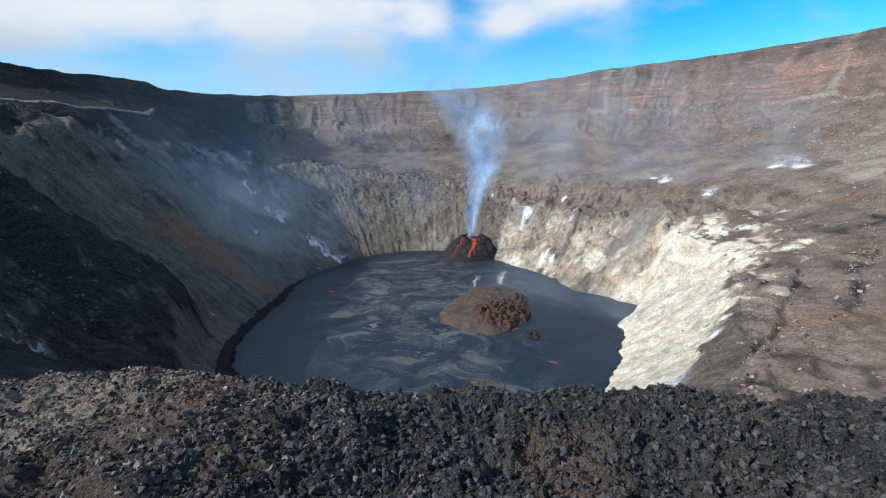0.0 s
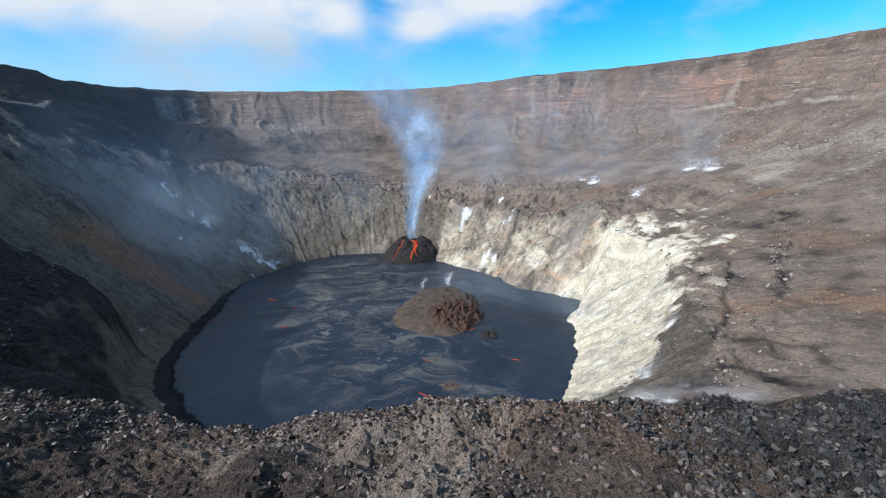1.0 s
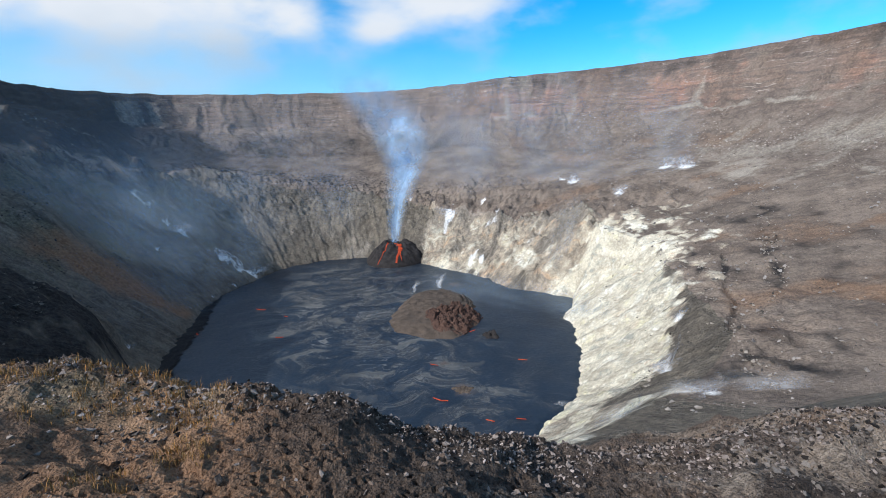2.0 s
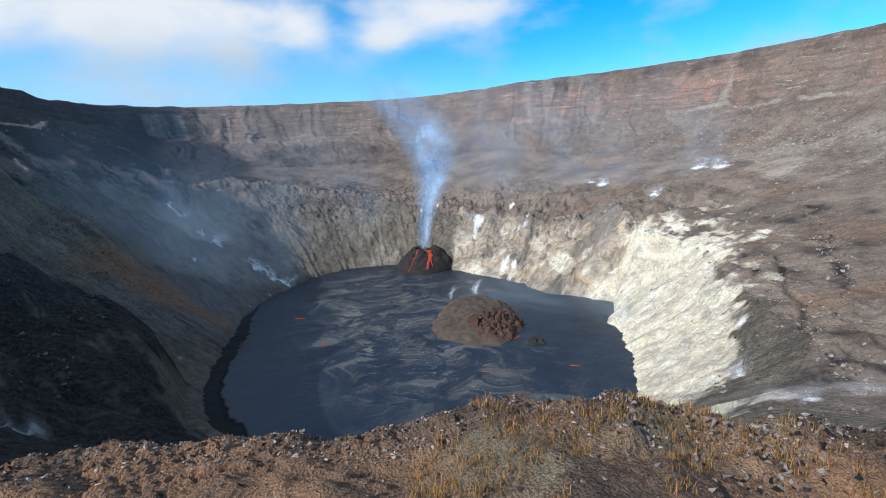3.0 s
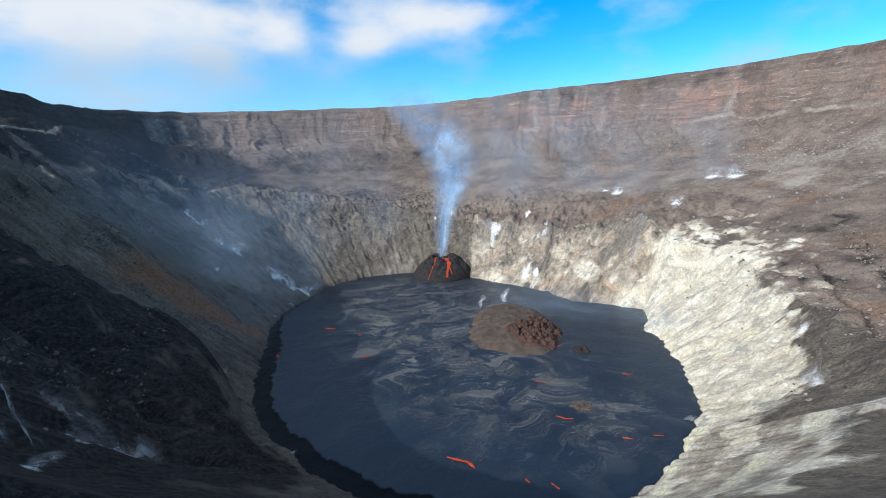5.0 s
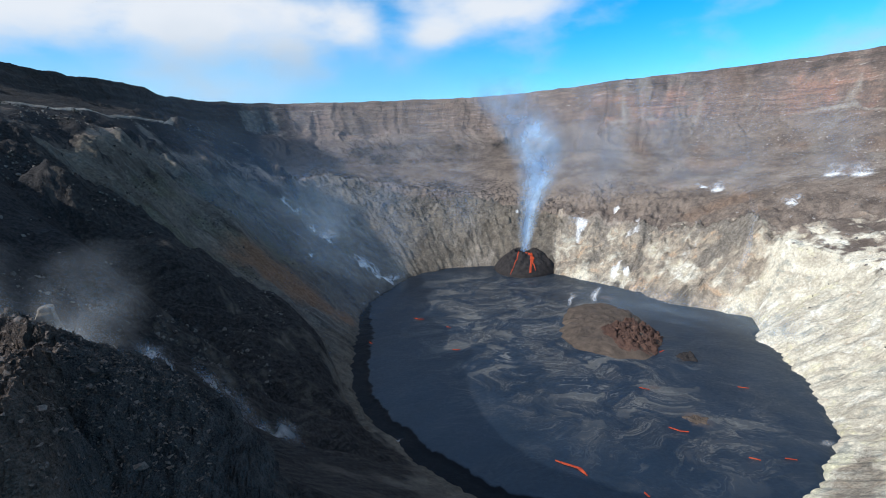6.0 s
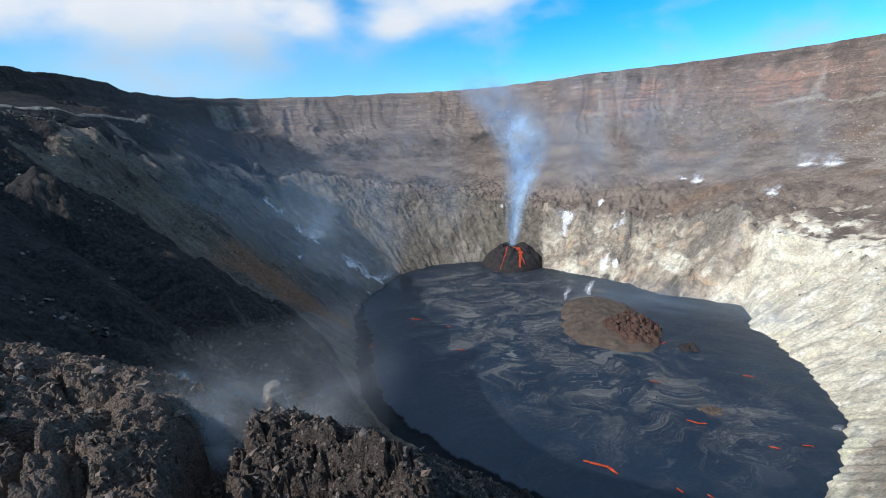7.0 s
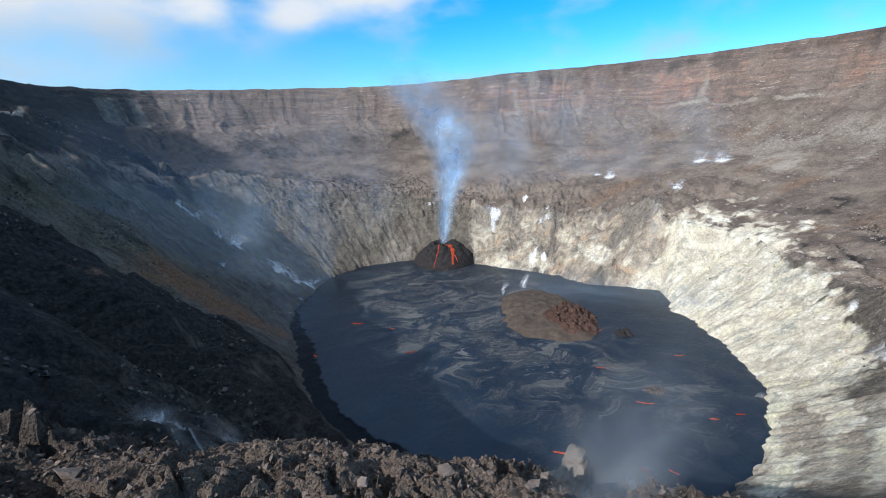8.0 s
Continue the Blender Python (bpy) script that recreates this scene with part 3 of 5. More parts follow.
def near_relief(a, x, y, past, top, spur):
    """Relief of the near rim: heaped clinker, cracked brown slabs and soil, and the jagged blocks of the spur."""
    clink = sector(a, -89.6, -70, 1.6)
    soil = np.clip(1 - clink - spur, 0, 1)
    patch = smooth(-0.3, 0.35, vnoise(x / 7, y / 7, 145))
    edge = 1 - smooth(0.5, 4.0, past + 1.5 * vnoise(x / 5, y / 5, 146))
    out = clink * (0.45 + 0.55 * patch) * (0.5 * lumps(x, y, 3.0, 84, 0.12) + 0.65 * lumps(x, y, 1.25, 85, 0.16) + 0.75 * lumps(x, y, 0.55, 86))
    rope = np.abs(vnoise(x / 1.1 + 1.5 * vnoise(x / 3, y / 3, 147), y / 0.5, 148))
    out += clink * (1 - patch) * (0.45 * lumps(x, y, 1.8, 149, 0.12) + 0.14 * rope)
    out += spur * (0.5 * lumps(x, y, 5.6, 87, 0.12) + 0.5 * lumps(x, y, 2.2, 88, 0.15) + 0.65 * lumps(x, y, 0.95, 89) + 0.75 * lumps(x, y, 0.5, 92) + 0.2 * np.abs(vnoise(x / 0.9 + vnoise(x / 2, y / 2, 90), y / 0.5, 91)))
    slab = smooth(-0.25, 0.15, vnoise(x / 8 + 4, y / 8, 150) + 0.3 * vnoise(x / 2.5, y / 2.5, 151))
    f1, f2, val = cells(x / 1.3 + 0.3 * vnoise(x, y, 152), y / 1.3, 153)
    out += soil * slab * (0.4 * (val - 0.5) * smooth(0, 0.1, f2 - f1) + 0.32 * smooth(0, 0.1, f2 - f1) - 0.3 + 0.3 * lumps(x, y, 0.6, 165))
    out += soil * (0.25 * (1 - np.abs(vnoise((x + y) / 2.2 + vnoise(x / 4, y / 4, 154), (x - y) / 9, 155))) + 0.25 * fbm(x / 1.8, y / 1.8, 3, 156))
    out += soil * (0.3 + 0.7 * edge) * 0.55 * lumps(x, y, 0.7, 157) * smooth(-0.5, 0.2, vnoise(x / 4, y / 4, 158) + edge)
    return top * out


def terrain(a, r):
    """Height of the ground at the angle a and radius r from the lake's middle, and where on the profile it lies."""
    x, y = CX + r * np.cos(np.radians(a)), CY + r * np.sin(np.radians(a))
    near = sector(a, -126, -70, 8)
    warp = 9 * fbm(x / 90, y / 90, 3, 31) * (1 - 0.9 * near)
    r0, r1, r2, r3 = lake_radius(a), around(R1, a) + warp, around(R2, a) + warp, around(R3, a) + 0.5 * warp
    z1, z2, z3 = around(Z1, a), around(Z2, a), around(Z3, a)
    s1, s2, s3 = np.clip((r - r0) / (r1 - r0), 0, 1), np.clip((r - r1) / (r2 - r1), 0, 1), np.clip((r - r2) / (r3 - r2), 0, 1)
    talus = np.where(s3 < 0.78, 0.55 * (s3 / 0.78) ** 1.25, 0.55 + 0.45 * np.clip((s3 - 0.78) / 0.22, 0, 1) ** 0.8)
    lip = s3 ** 0.85
    z = z1 * s1 ** 1.12 + (z2 - z1) * s2 + (z3 - z2) * (talus * (1 - near) + lip * near)
    z += np.where(r > r3, (r - r3) * 0.012, 0)
    z -= sector(a, -104, -93, 3) * 5 * smooth(0.5, 9, r3 - r) * (1 - smooth(40, 90, r3 - r))
    left, back, right = sector(a, 118, 236, 14), sector(a, 60, 118, 14), sector(a, -68, 60, 10)
    wall = smooth(0.02, 0.2, s1) * (1 - smooth(0.2 - 0.15 * back, 0.9 - 0.5 * back, s2)) * (1 - 0.7 * near)
    # gullies that run down the slopes, the finer ones on the back wall
    aw = a + 2.2 * vnoise(x / 55, y / 55, 41) + 0.8 * vnoise(x / 17, y / 17, 42)
    ribs = 1 - np.abs(ring_noise(aw, 0.2, r / 160, 12))
    ribs2 = 1 - np.abs(ring_noise(aw, 0.5, r / 60, 13))
    ribs3 = 1 - np.abs(ring_noise(aw, 1.4, r / 40, 14))
    z += wall * (left * (8 * (ribs - 0.6) + 4 * (ribs2 - 0.6) + 4.5 * fbm(x / 30, y / 30, 3, 44)) + right * ((1 - 0.9 * sector(a, -80, -6, 10)) * (8 * (ribs - 0.6) + 3.5 * (ribs2 - 0.6)) + (4 - 1.4 * sector(a, -80, -6, 10)) * fbm(x / 22, y / 22, 3, 43)) + back * (3 * (ribs2 - 0.6) + 3 * fbm(x / 20, y / 20, 3, 45)) + (0.6 * left + 0.9 * right * (1 - 0.8 * sector(a, -80, -6, 10)) + 1.1 * back) * (ribs3 - 0.6) * (0.5 + vnoise(x / 30, y / 30, 46)))
    # a spur on the dark side, with the hollow behind it, and the talus fan beyond
    off = a_pos(a) - ridge_angle(r) - 1.2 * vnoise(x / 25, y / 25, 47)
    z -= wall * 15 * np.exp(-((off + 10) / 5.0) ** 2) * smooth(0.15, 0.45, s1)
    z += wall * smooth(0.1, 0.3, s1) * (-9 * np.exp(-((off - 7) / 3.5) ** 2) + 8 * np.exp(-((off - 13) / 2.2) ** 2))
    z -= 34 * left * np.exp(-((x + 425) / 60) ** 2 - ((y - 1015) / 75) ** 2) + 12 * np.exp(-((x + 330) / 45) ** 2 - ((y - 990) / 40) ** 2)
    z = np.where(left + back > 0.02, np.maximum(z, np.maximum(crest_height(x, y, PROMONTORY, 0.95, 161), crest_height(x, y, DARK_SPUR, 1.0, 171)) - 60 * (1 - smooth(0.0, 0.22, s1))), z)
    # broken rock ledges on the upper walls
    f1, f2, val = cells(x / 11 + 0.3 * vnoise(x / 9, y / 9, 5), y / 11, 61)
    calm = 1 - 0.6 * sector(a, -80, -6, 10)
    ledge = wall * smooth(0.35, 0.8, s1) * (0.9 * left * smooth(-0.6, 0.2, vnoise(x / 38, y / 38, 48)) + 0.9 * back + 0.9 * right) * calm
    z += ledge * (6.5 * (val - 0.5) * smooth(0.0, 0.22, f2 - f1))
    f1, f2, val = cells(x / 4.2, y / 4.2, 62)
    z += (ledge + 0.25 * wall * calm) * (2.6 * (val - 0.5) * smooth(0.0, 0.25, f2 - f1))
    tier = z / 7.0 + 0.5 * vnoise(x / 40, y / 40, 49)
    z += ledge * back * 7.0 * 0.7 * (np.floor(tier) + smooth(0.3, 0.7, tier - np.floor(tier)) - tier)
    # caldera cliff: buttresses, hollows and beds of rock
    cliff = smooth(0.5, 0.8, s3) * (1 - near) * (1 - smooth(0.96, 1.0, s3))
    butt = 1 - np.abs(ring_noise(aw, 0.33, r / 300, 21))
    z += cliff * (16 * (1 - np.abs(ring_noise(aw, 0.11, r / 500, 24)) - 0.6) * (0.5 + 0.5 * back) + 8 * (butt - 0.65) + 3 * (1 - np.abs(ring_noise(aw, 1.0, r / 200, 22)) - 0.6))
    bed = z / 13.0 + 0.35 * vnoise(x / 120, y / 120, 25)
    z += cliff * 13.0 * 0.55 * (np.floor(bed) + smooth(0.25, 0.75, bed - np.floor(bed)) - bed)
    z += smooth(0.1, 0.5, s3) * (1 - near) * (1 - smooth(0.9, 1.0, s3)) * 5 * (1 - np.abs(ring_noise(aw, 0.7, r / 120, 23)) - 0.6)
    z += 6 * smooth(0.02, 0.08, s3) * (1 - smooth(0.12, 0.22, s3)) * sector(a, 12, 70, 14) * (1 - near) * (1 + 0.5 * vnoise(x / 16, y / 16, 126))
    land = smooth(0, 0.1, s1)
    z += land * (1 - 0.85 * near) * ((1.5 - 0.7 * right) * fbm(x / 34, y / 34, 6, 3, 0.58))
    bench = smooth(0, 0.1, s2) * (1 - smooth(0.2, 0.6, s3)) * (1 - near)
    f1, f2, val = cells(x / 5.0, y / 5.0, 63)
    stony = smooth(0.35, 0.75, vnoise(x / 40, y / 40, 64) + 0.3 * vnoise(x / 9, y / 9, 65))
    z += bench * stony * 1.3 * np.clip(0.55 - f1, 0, 1) * val * 2
    wob = 4 * vnoise(x / 14, y / 14, 71) + 1.5 * vnoise(x / 4, y / 4, 72)
    gap = 1 - smooth(0.8, 2.6, line_distance(x + wob, y + wob, CRACK))
    z -= 2.8 * gap * (0.4 + 0.6 * smooth(-0.5, 0.2, vnoise(x / 11, y / 11, 73)))
    rub = 1 - smooth(2, 7, line_distance(x + wob, y - wob, FAULT))
    z -= rub * 1.6 * smooth(-0.2, 0.4, vnoise(x / 6, y / 6, 74))
    # rubble of the near rim
    top = near * smooth(0.25, 0.75, s3) * (r < around(R3, a) + 60)
    spur = sector(a, -127, -111.2, 1.5)
    z += top * (1.3 * fbm(x / 9, y / 9, 3, 81) + spur * 1.2 * (1 - np.abs(vnoise(x / 9 + 3, y / 14, 82)) - 0.65))
    on = (top > 0.001) & (np.abs(r - r3) < 45)
    if on.any():
        z[on] += near_relief(a[on], x[on], y[on], r[on] - r3[on], top[on], spur[on])
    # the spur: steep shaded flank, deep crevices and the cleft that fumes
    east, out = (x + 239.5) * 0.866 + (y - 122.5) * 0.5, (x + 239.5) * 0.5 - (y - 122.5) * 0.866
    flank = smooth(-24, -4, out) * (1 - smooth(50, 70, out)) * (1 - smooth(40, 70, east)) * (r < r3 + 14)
    z -= flank * np.clip(1.5 * (east - 1.5 + 1.5 * vnoise(x / 5, y / 5, 89)), 0, 22) * near
    crease = 1 - np.abs(vnoise(x / 6.5 + 0.4 * vnoise(x / 3, y / 3, 119), y / 9, 120))
    z -= top * spur * 2.0 * smooth(0.88, 0.98, crease)
    for ridge in SPUR_RIDGES:
        if on.any():
            z[on] = np.maximum(z[on], ridge_height(x[on], y[on], ridge))
    cleft = line_distance(x + 0.8 * vnoise(x / 2, y / 2, 121), y, [(-238.5, 98), (-241, 106), (-242.2, 112), (-241, 117), (-239, 119)])
    z -= near * 6.5 * (1 - smooth(0.5, 2.6, cleft))
    z = np.where(s1 < 1, np.maximum(z, 55 * s1 - 1), z)
    z -= 3.0 * (1 - smooth(0, 0.05, s1))
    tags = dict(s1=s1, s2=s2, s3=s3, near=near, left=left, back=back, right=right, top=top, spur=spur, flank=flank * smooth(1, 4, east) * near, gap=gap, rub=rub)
    return x, y, z, tags


def height(px, py):
    """Ground height under the plan points."""
    px, py = np.atleast_1d(np.asarray(px, float)), np.atleast_1d(np.asarray(py, float))
    return terrain(np.degrees(np.arctan2(py - CY, px - CX)), np.hypot(px - CX, py - CY))[2]


def plan_radius(x, y):
    return np.hypot(x - CX, y - CY)


# foot of each steam vent: place, height of its steam
VENTS_LEFT = [(-278, 786, 76, 24), (-297, 724, 66, 10), (-228, 800, 32, 9), (-190, 790, 8, 24), (-232, 796, 36, 20), (-208, 742, 2, 8), (-228, 690, 3, 6), (-242, 636, 6, 6), (-257, 484, 24, 7),
              (-301, 267, 114, 9), (-267, 262, 93, 11), (-255, 205, 112, 7), (-184, 346, 1, 5), (-160, 322, 1, 5), (-196, 366, 2, 4)]
VENTS_RIGHT = [(-15, 1003, 120, 9), (61, 928, 87, 10), (93, 921, 94, 10), (147, 820, 72, 26), (208, 823, 92, 20), (350, 800, 126, 14), (360, 776, 124, 22), (341, 612, 120, 17),
               (355, 628, 121, 12), (474, 684, 148, 26), (486, 650, 148, 28), (160, 700, 20, 10), (178, 297, 62, 12), (92, 176, 72, 14), (130, 250, 50, 13), (86, 306, 3, 9)]
WHITE_STREAKS = [[(-344, 810), (-312, 800), (-283, 784)], [(-250, 806), (-229, 795), (-205, 792), (-186, 784)], [(-232, 812), (-208, 806), (-186, 798)], [(212, 760), (186, 722), (160, 696)], [(190, 750), (165, 722), (146, 708)], [(158, 850), (142, 826), (130, 805)]]


def stains_and_shade(a, x, y, z, g):
    """Where each mineral, rock tone or painted shade lies, 0 to 1."""
    s1, s2, s3 = g["s1"], g["s2"], g["s3"]
    n1, n2, n3 = fbm(x / 60, y / 60, 4, 91), fbm(x / 22, y / 22, 4, 92), fbm(x / 8, y / 8, 3, 93)
    ray = ring_noise(a + 0.5 * n2, 0.5, s1 * 2, 94)
    reach = np.interp((a + 180) % 360 - 180, (-92, -80, -70, -55, -46, -39, -26, -4, 6, 28, 66), (0.4, 0.5, 0.55, 0.74, 0.9, 1.04, 1.06, 1.2, 1.02, 1.0, 0.82))
    up = s1 + s2 * 0.9
    low = 1 - smooth(-0.2, 0.16, up - reach + 0.14 * n2 + 0.1 * n3)
    low = np.where(g["right"] > 0.02, low, 1 - smooth(0.9, 1.15, up + 0.13 * n2))
    on_wall = (s1 > 0.001) * low
    main = sector(a, -67, -3, 7)
    backr = sector(a, -3, 66, 7)
    sulfur = on_wall * (main * (0.85 + 0.3 * n2) + backr * (0.2 + 0.35 * n2 + 0.2 * ray))
    buff = on_wall * (main * 0.9 + backr * (0.75 + 0.35 * n1 + 0.2 * n2 - 0.75 * np.exp(-((a - 37 - 4 * n2) / 3.0) ** 2) - 0.5 * np.exp(-((a - 52 - 4 * n2) / 2.0) ** 2) - 0.5 * np.exp(-((a - 12 - 4 * n2) / 4.0) ** 2)))
    shelf = sector(a, -92, -67, 8)
    bands = vnoise(x / 60 + y / 80, s1 * 9 + x / 70, 95)
    sulfur = sulfur + on_wall * shelf * (0.34 + 0.6 * smooth(-0.35, 0.5, bands + 0.35 * n3 + 0.2 * n2))
    buff = buff + on_wall * shelf * 0.45
    yellow = on_wall * (shelf * 0.75 * smooth(0.0, 0.6, bands) + main * 0.45 * smooth(0.1, 0.8, vnoise(x / 30, y / 30, 97)))
    white = on_wall * (main * 0.35 * smooth(0.0, 0.8, vnoise(x / 24, y / 24, 98)) + backr * 0.4 * smooth(0.5, 0.8, ray) * smooth(0.0, 0.3, s1))
    tan = (s1 > 0.3) * (s1 < 1) * backr * 0.55 + on_wall * shelf * 0.5 + on_wall * g["back"] * (0.08 + 0.3 * n2) + on_wall * sector(a, 78, 100, 8) * 0.2
    flat = smooth(0.0, 0.15, s2) * (1 - smooth(0.3, 0.7, s3)) * (1 - g["near"])
    pale = tan + flat * g["right"] * (0.42 * smooth(0.45, 0.8, s2) * sector(a, -25, 14, 8) * smooth(-0.4, 0.9, vnoise(x / 70, y / 25, 99) + 0.4 * n3) + 0.15 * n1)
    pale = pale + smooth(0.55, 0.75, s3) * g["right"] * (0.35 + 0.4 * ring_noise(a, 0.5, s3 * 3, 100)) * (1 - g["near"])
    rust = flat * g["right"] * 0.42 * smooth(0.3, 0.8, vnoise(x / 45, y / 45, 101)) + on_wall * g["left"] * 0.2 * sector(a, 150, 172, 8) * smooth(0.1, 0.3, s1) * (1 - smooth(0.4, 0.7, s1))
    rust = rust + smooth(0.72, 0.82, s3) * g["right"] * 0.4 * smooth(0.0, 0.5, ring_noise(a, 0.22, s3 * 4, 102))
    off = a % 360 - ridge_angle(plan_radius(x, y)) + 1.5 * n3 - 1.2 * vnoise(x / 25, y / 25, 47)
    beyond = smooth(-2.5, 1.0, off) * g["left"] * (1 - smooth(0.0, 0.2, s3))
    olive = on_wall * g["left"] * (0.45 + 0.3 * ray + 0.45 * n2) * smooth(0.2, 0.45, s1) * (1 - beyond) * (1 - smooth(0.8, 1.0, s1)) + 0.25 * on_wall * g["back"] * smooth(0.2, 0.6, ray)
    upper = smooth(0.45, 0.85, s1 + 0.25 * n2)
    # dark lava beyond the spur; shade of west wall, bench and cliff painted in
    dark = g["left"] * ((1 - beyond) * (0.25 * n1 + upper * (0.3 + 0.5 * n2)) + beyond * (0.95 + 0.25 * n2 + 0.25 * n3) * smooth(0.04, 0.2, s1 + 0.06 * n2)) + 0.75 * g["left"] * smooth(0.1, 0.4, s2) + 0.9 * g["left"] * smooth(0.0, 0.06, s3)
    # crack's inner shade painted in; fault, flats and wall streaks darker
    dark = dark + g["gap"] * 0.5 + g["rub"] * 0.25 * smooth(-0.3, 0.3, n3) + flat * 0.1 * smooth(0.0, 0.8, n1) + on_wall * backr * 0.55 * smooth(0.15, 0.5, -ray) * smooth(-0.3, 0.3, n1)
    dark = dark + (1 - g["near"]) * (g["right"] + g["back"]) * 0.12 * smooth(0.0, 0.3, s3 + 0.15 * n2) * (1 - smooth(0.3, 0.85, s3 + 0.25 * ring_noise(a, 0.35, 0.0, 106) + 0.15 * n2))
    # back bench tone, then shade painted onto the slope below the near rim
    dark = dark + (flat + smooth(0, 0.1, s3) * (1 - smooth(0.5, 0.7, s3))) * sector(a, 66, 128, 14) * (0.14 + 0.06 * n1) + g["near"] * (1 - g["top"]) * sector(a, -135, -97, 12) * (0.72 + 0.25 * n2) * smooth(0.15, 0.45, s1 + 0.1 * n2)
    fan_a = a / 6.5 + 0.35 * ring_noise(a, 0.15, 0, 111) + 0.06 * n2
    apex = 0.86 + 0.1 * ring_noise(a, 0.25, 3, 112)
    fans = np.clip(1 - np.abs(fan_a - np.floor(fan_a) - 0.5) / (0.06 + 0.45 * np.clip(apex - s3, 0, 1)), 0, 1) * smooth(0.3, 0.6, s3) * (s3 < apex) * smooth(-0.1, 0.4, ring_noise(a, 0.16, 1, 113))
    pale = pale + (g["right"] + g["back"]) * (1 - g["near"]) * fans * 0.5
    pale = pale + 0.5 * smooth(0.62, 0.75, s3) * (1 - smooth(0.9, 0.97, s3)) * sector(a, 104, 126, 5) * (0.7 + 0.5 * ring_noise(a, 1.2, 0, 114))
    pale = pale + g["left"] * (1 - beyond) * on_wall * (0.24 + 0.3 * n1) * (1 - upper) * smooth(0.03, 0.2, s1) + 0.4 * on_wall * g["left"] * smooth(0.35, 0.75, 0.6 * ray + 0.8 * n3) * upper * (1 - beyond)
    scallop = 0.66 + 0.05 * np.abs(ring_noise(a, 0.14, 0, 123)) + 0.02 * ring_noise(a, 0.5, 0, 124)
    scar = np.exp(-((s3 - scallop) / 0.016) ** 2) * sector(a, 5, 62, 8) * (1 - g["near"]) * smooth(-0.6, 0.1, ring_noise(a, 0.3, 5, 125))
    pale = pale + 0.85 * scar
    dark = dark + 0.24 * smooth(0.02, 0.06, s3 + 0.03 * n2) * (1 - smooth(0.17, 0.26, s3 + 0.05 * n2)) * sector(a, 12, 70, 14) * (1 - g["near"])
    dark = dark + 0.1 * smooth(0.05, 0.38, s3 + 0.1 * n2) * (1 - smooth(0.45, 0.7, s3 + 0.1 * n2)) * sector(a, 5, 128, 16) * (1 - g["near"])
    dark = dark + 0.16 * flat * sector(a, 78, 126, 10) * (1 - smooth(0.1, 0.3, s3))
    dark = dark + 0.35 * g["right"] * smooth(0.5, 0.9, s1) * np.exp(-(rubble_distance(x, y) / 3.0) ** 2) * smooth(-0.5, 0.3, n2 + n3)
    low_bench = flat * sector(a, -80, -6, 16) * (1 - smooth(0.55, 0.95, s2))
    rust = rust + low_bench * (0.16 + 0.2 * n1)
    dark = dark + low_bench * (0.3 + 0.2 * n2)
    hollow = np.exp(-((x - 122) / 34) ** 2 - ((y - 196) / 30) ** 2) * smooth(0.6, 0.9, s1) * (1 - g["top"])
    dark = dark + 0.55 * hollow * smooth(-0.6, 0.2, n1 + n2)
    pale = pale + 0.35 * flat * sector(a, -30, 40, 14) * smooth(0.5, 0.9, s2) * (0.7 + 0.4 * n2)
    beds = smooth(0.6, 0.7, s3 + 0.06 * n2) * (1 - smooth(0.86, 0.93, s3 + 0.05 * n2)) * sector(a, -30, 62, 12) * smooth(-0.45, 0.1, ring_noise(a, 0.09, 0, 115))
    dark = dark + (1 - g["near"]) * (g["right"] + 0.4 * g["back"]) * smooth(0.86, 0.95, s3 + 0.04 * n2) * 0.65
    pale = pale + 0.75 * g["left"] * smooth(0.9, 0.96, s2) * (1 - smooth(0.0, 0.03, s3)) * sector(a, 150, 205, 8)
    rust = rust + (0.95 + 0.25 * n3) * g["left"] * np.exp(-((a % 360 - np.interp(s1, (0.0, 0.28, 0.44, 0.6), (166, 173, 175, 177)) + 1.2 * n2) / (4.2 + 7 * s1)) ** 2) * smooth(0.0, 0.06, s1) * (1 - smooth(0.45, 0.65, s1))
    pale = pale * (1 - 0.8 * np.clip(rust, 0, 1) * g["left"])
    for line in WHITE_STREAKS:
        d = line_distance(x + 5 * n3, y + 5 * n3, line)
        white = white + 0.65 * np.exp(-(d / 6.5) ** 2) * smooth(-0.4, 0.4, n2 + 0.5 * n3)
    for vx, vy, vz, vh in VENTS_LEFT + VENTS_RIGHT:
        white = white + 0.8 * np.exp(-((x - vx) ** 2 + (y - vy) ** 2) / ((0.6 if vx > 300 else 0.35) * vh) ** 2)
    strata = smooth(0.5, 0.8, s3 + 0.1 * n2) * (1 - g["near"]) * (0.95 - 0.8 * g["left"])
    # the near rim: dark clinker where the walk begins, brown blocks beyond, ochre soil on the grassy knoll
    top = g["top"]
    clink = sector(a, -89.5, -70, 1.8)
    knoll = sector(a, -102, -95.4, 1.6)
    dark = dark * (1 - top) + top * clink * (1.05 - 0.3 * sector(a, -86.5, -70, 2) + 0.35 * n3) + top * sector(a, -92.5, -89, 1.5) * 0.3 * n3
    rust = rust * (1 - top) + top * (knoll * (0.75 + 0.3 * n3 + 0.25 * n2) + 0.35 * sector(a, -93.5, -85.0, 1.0) * smooth(0.1, 0.6, n3 + 0.5 * n2))
    olive = olive * (1 - top) + top * knoll * (0.15 + 0.9 * smooth(-0.2, 0.4, vnoise(x / 6, y / 6, 103)) * smooth(-103, -96, x) * (1 - smooth(-80, -74, x)))
    # shade in the gaps between ledge blocks, put into the colour
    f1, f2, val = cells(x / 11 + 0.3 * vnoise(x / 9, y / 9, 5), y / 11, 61)
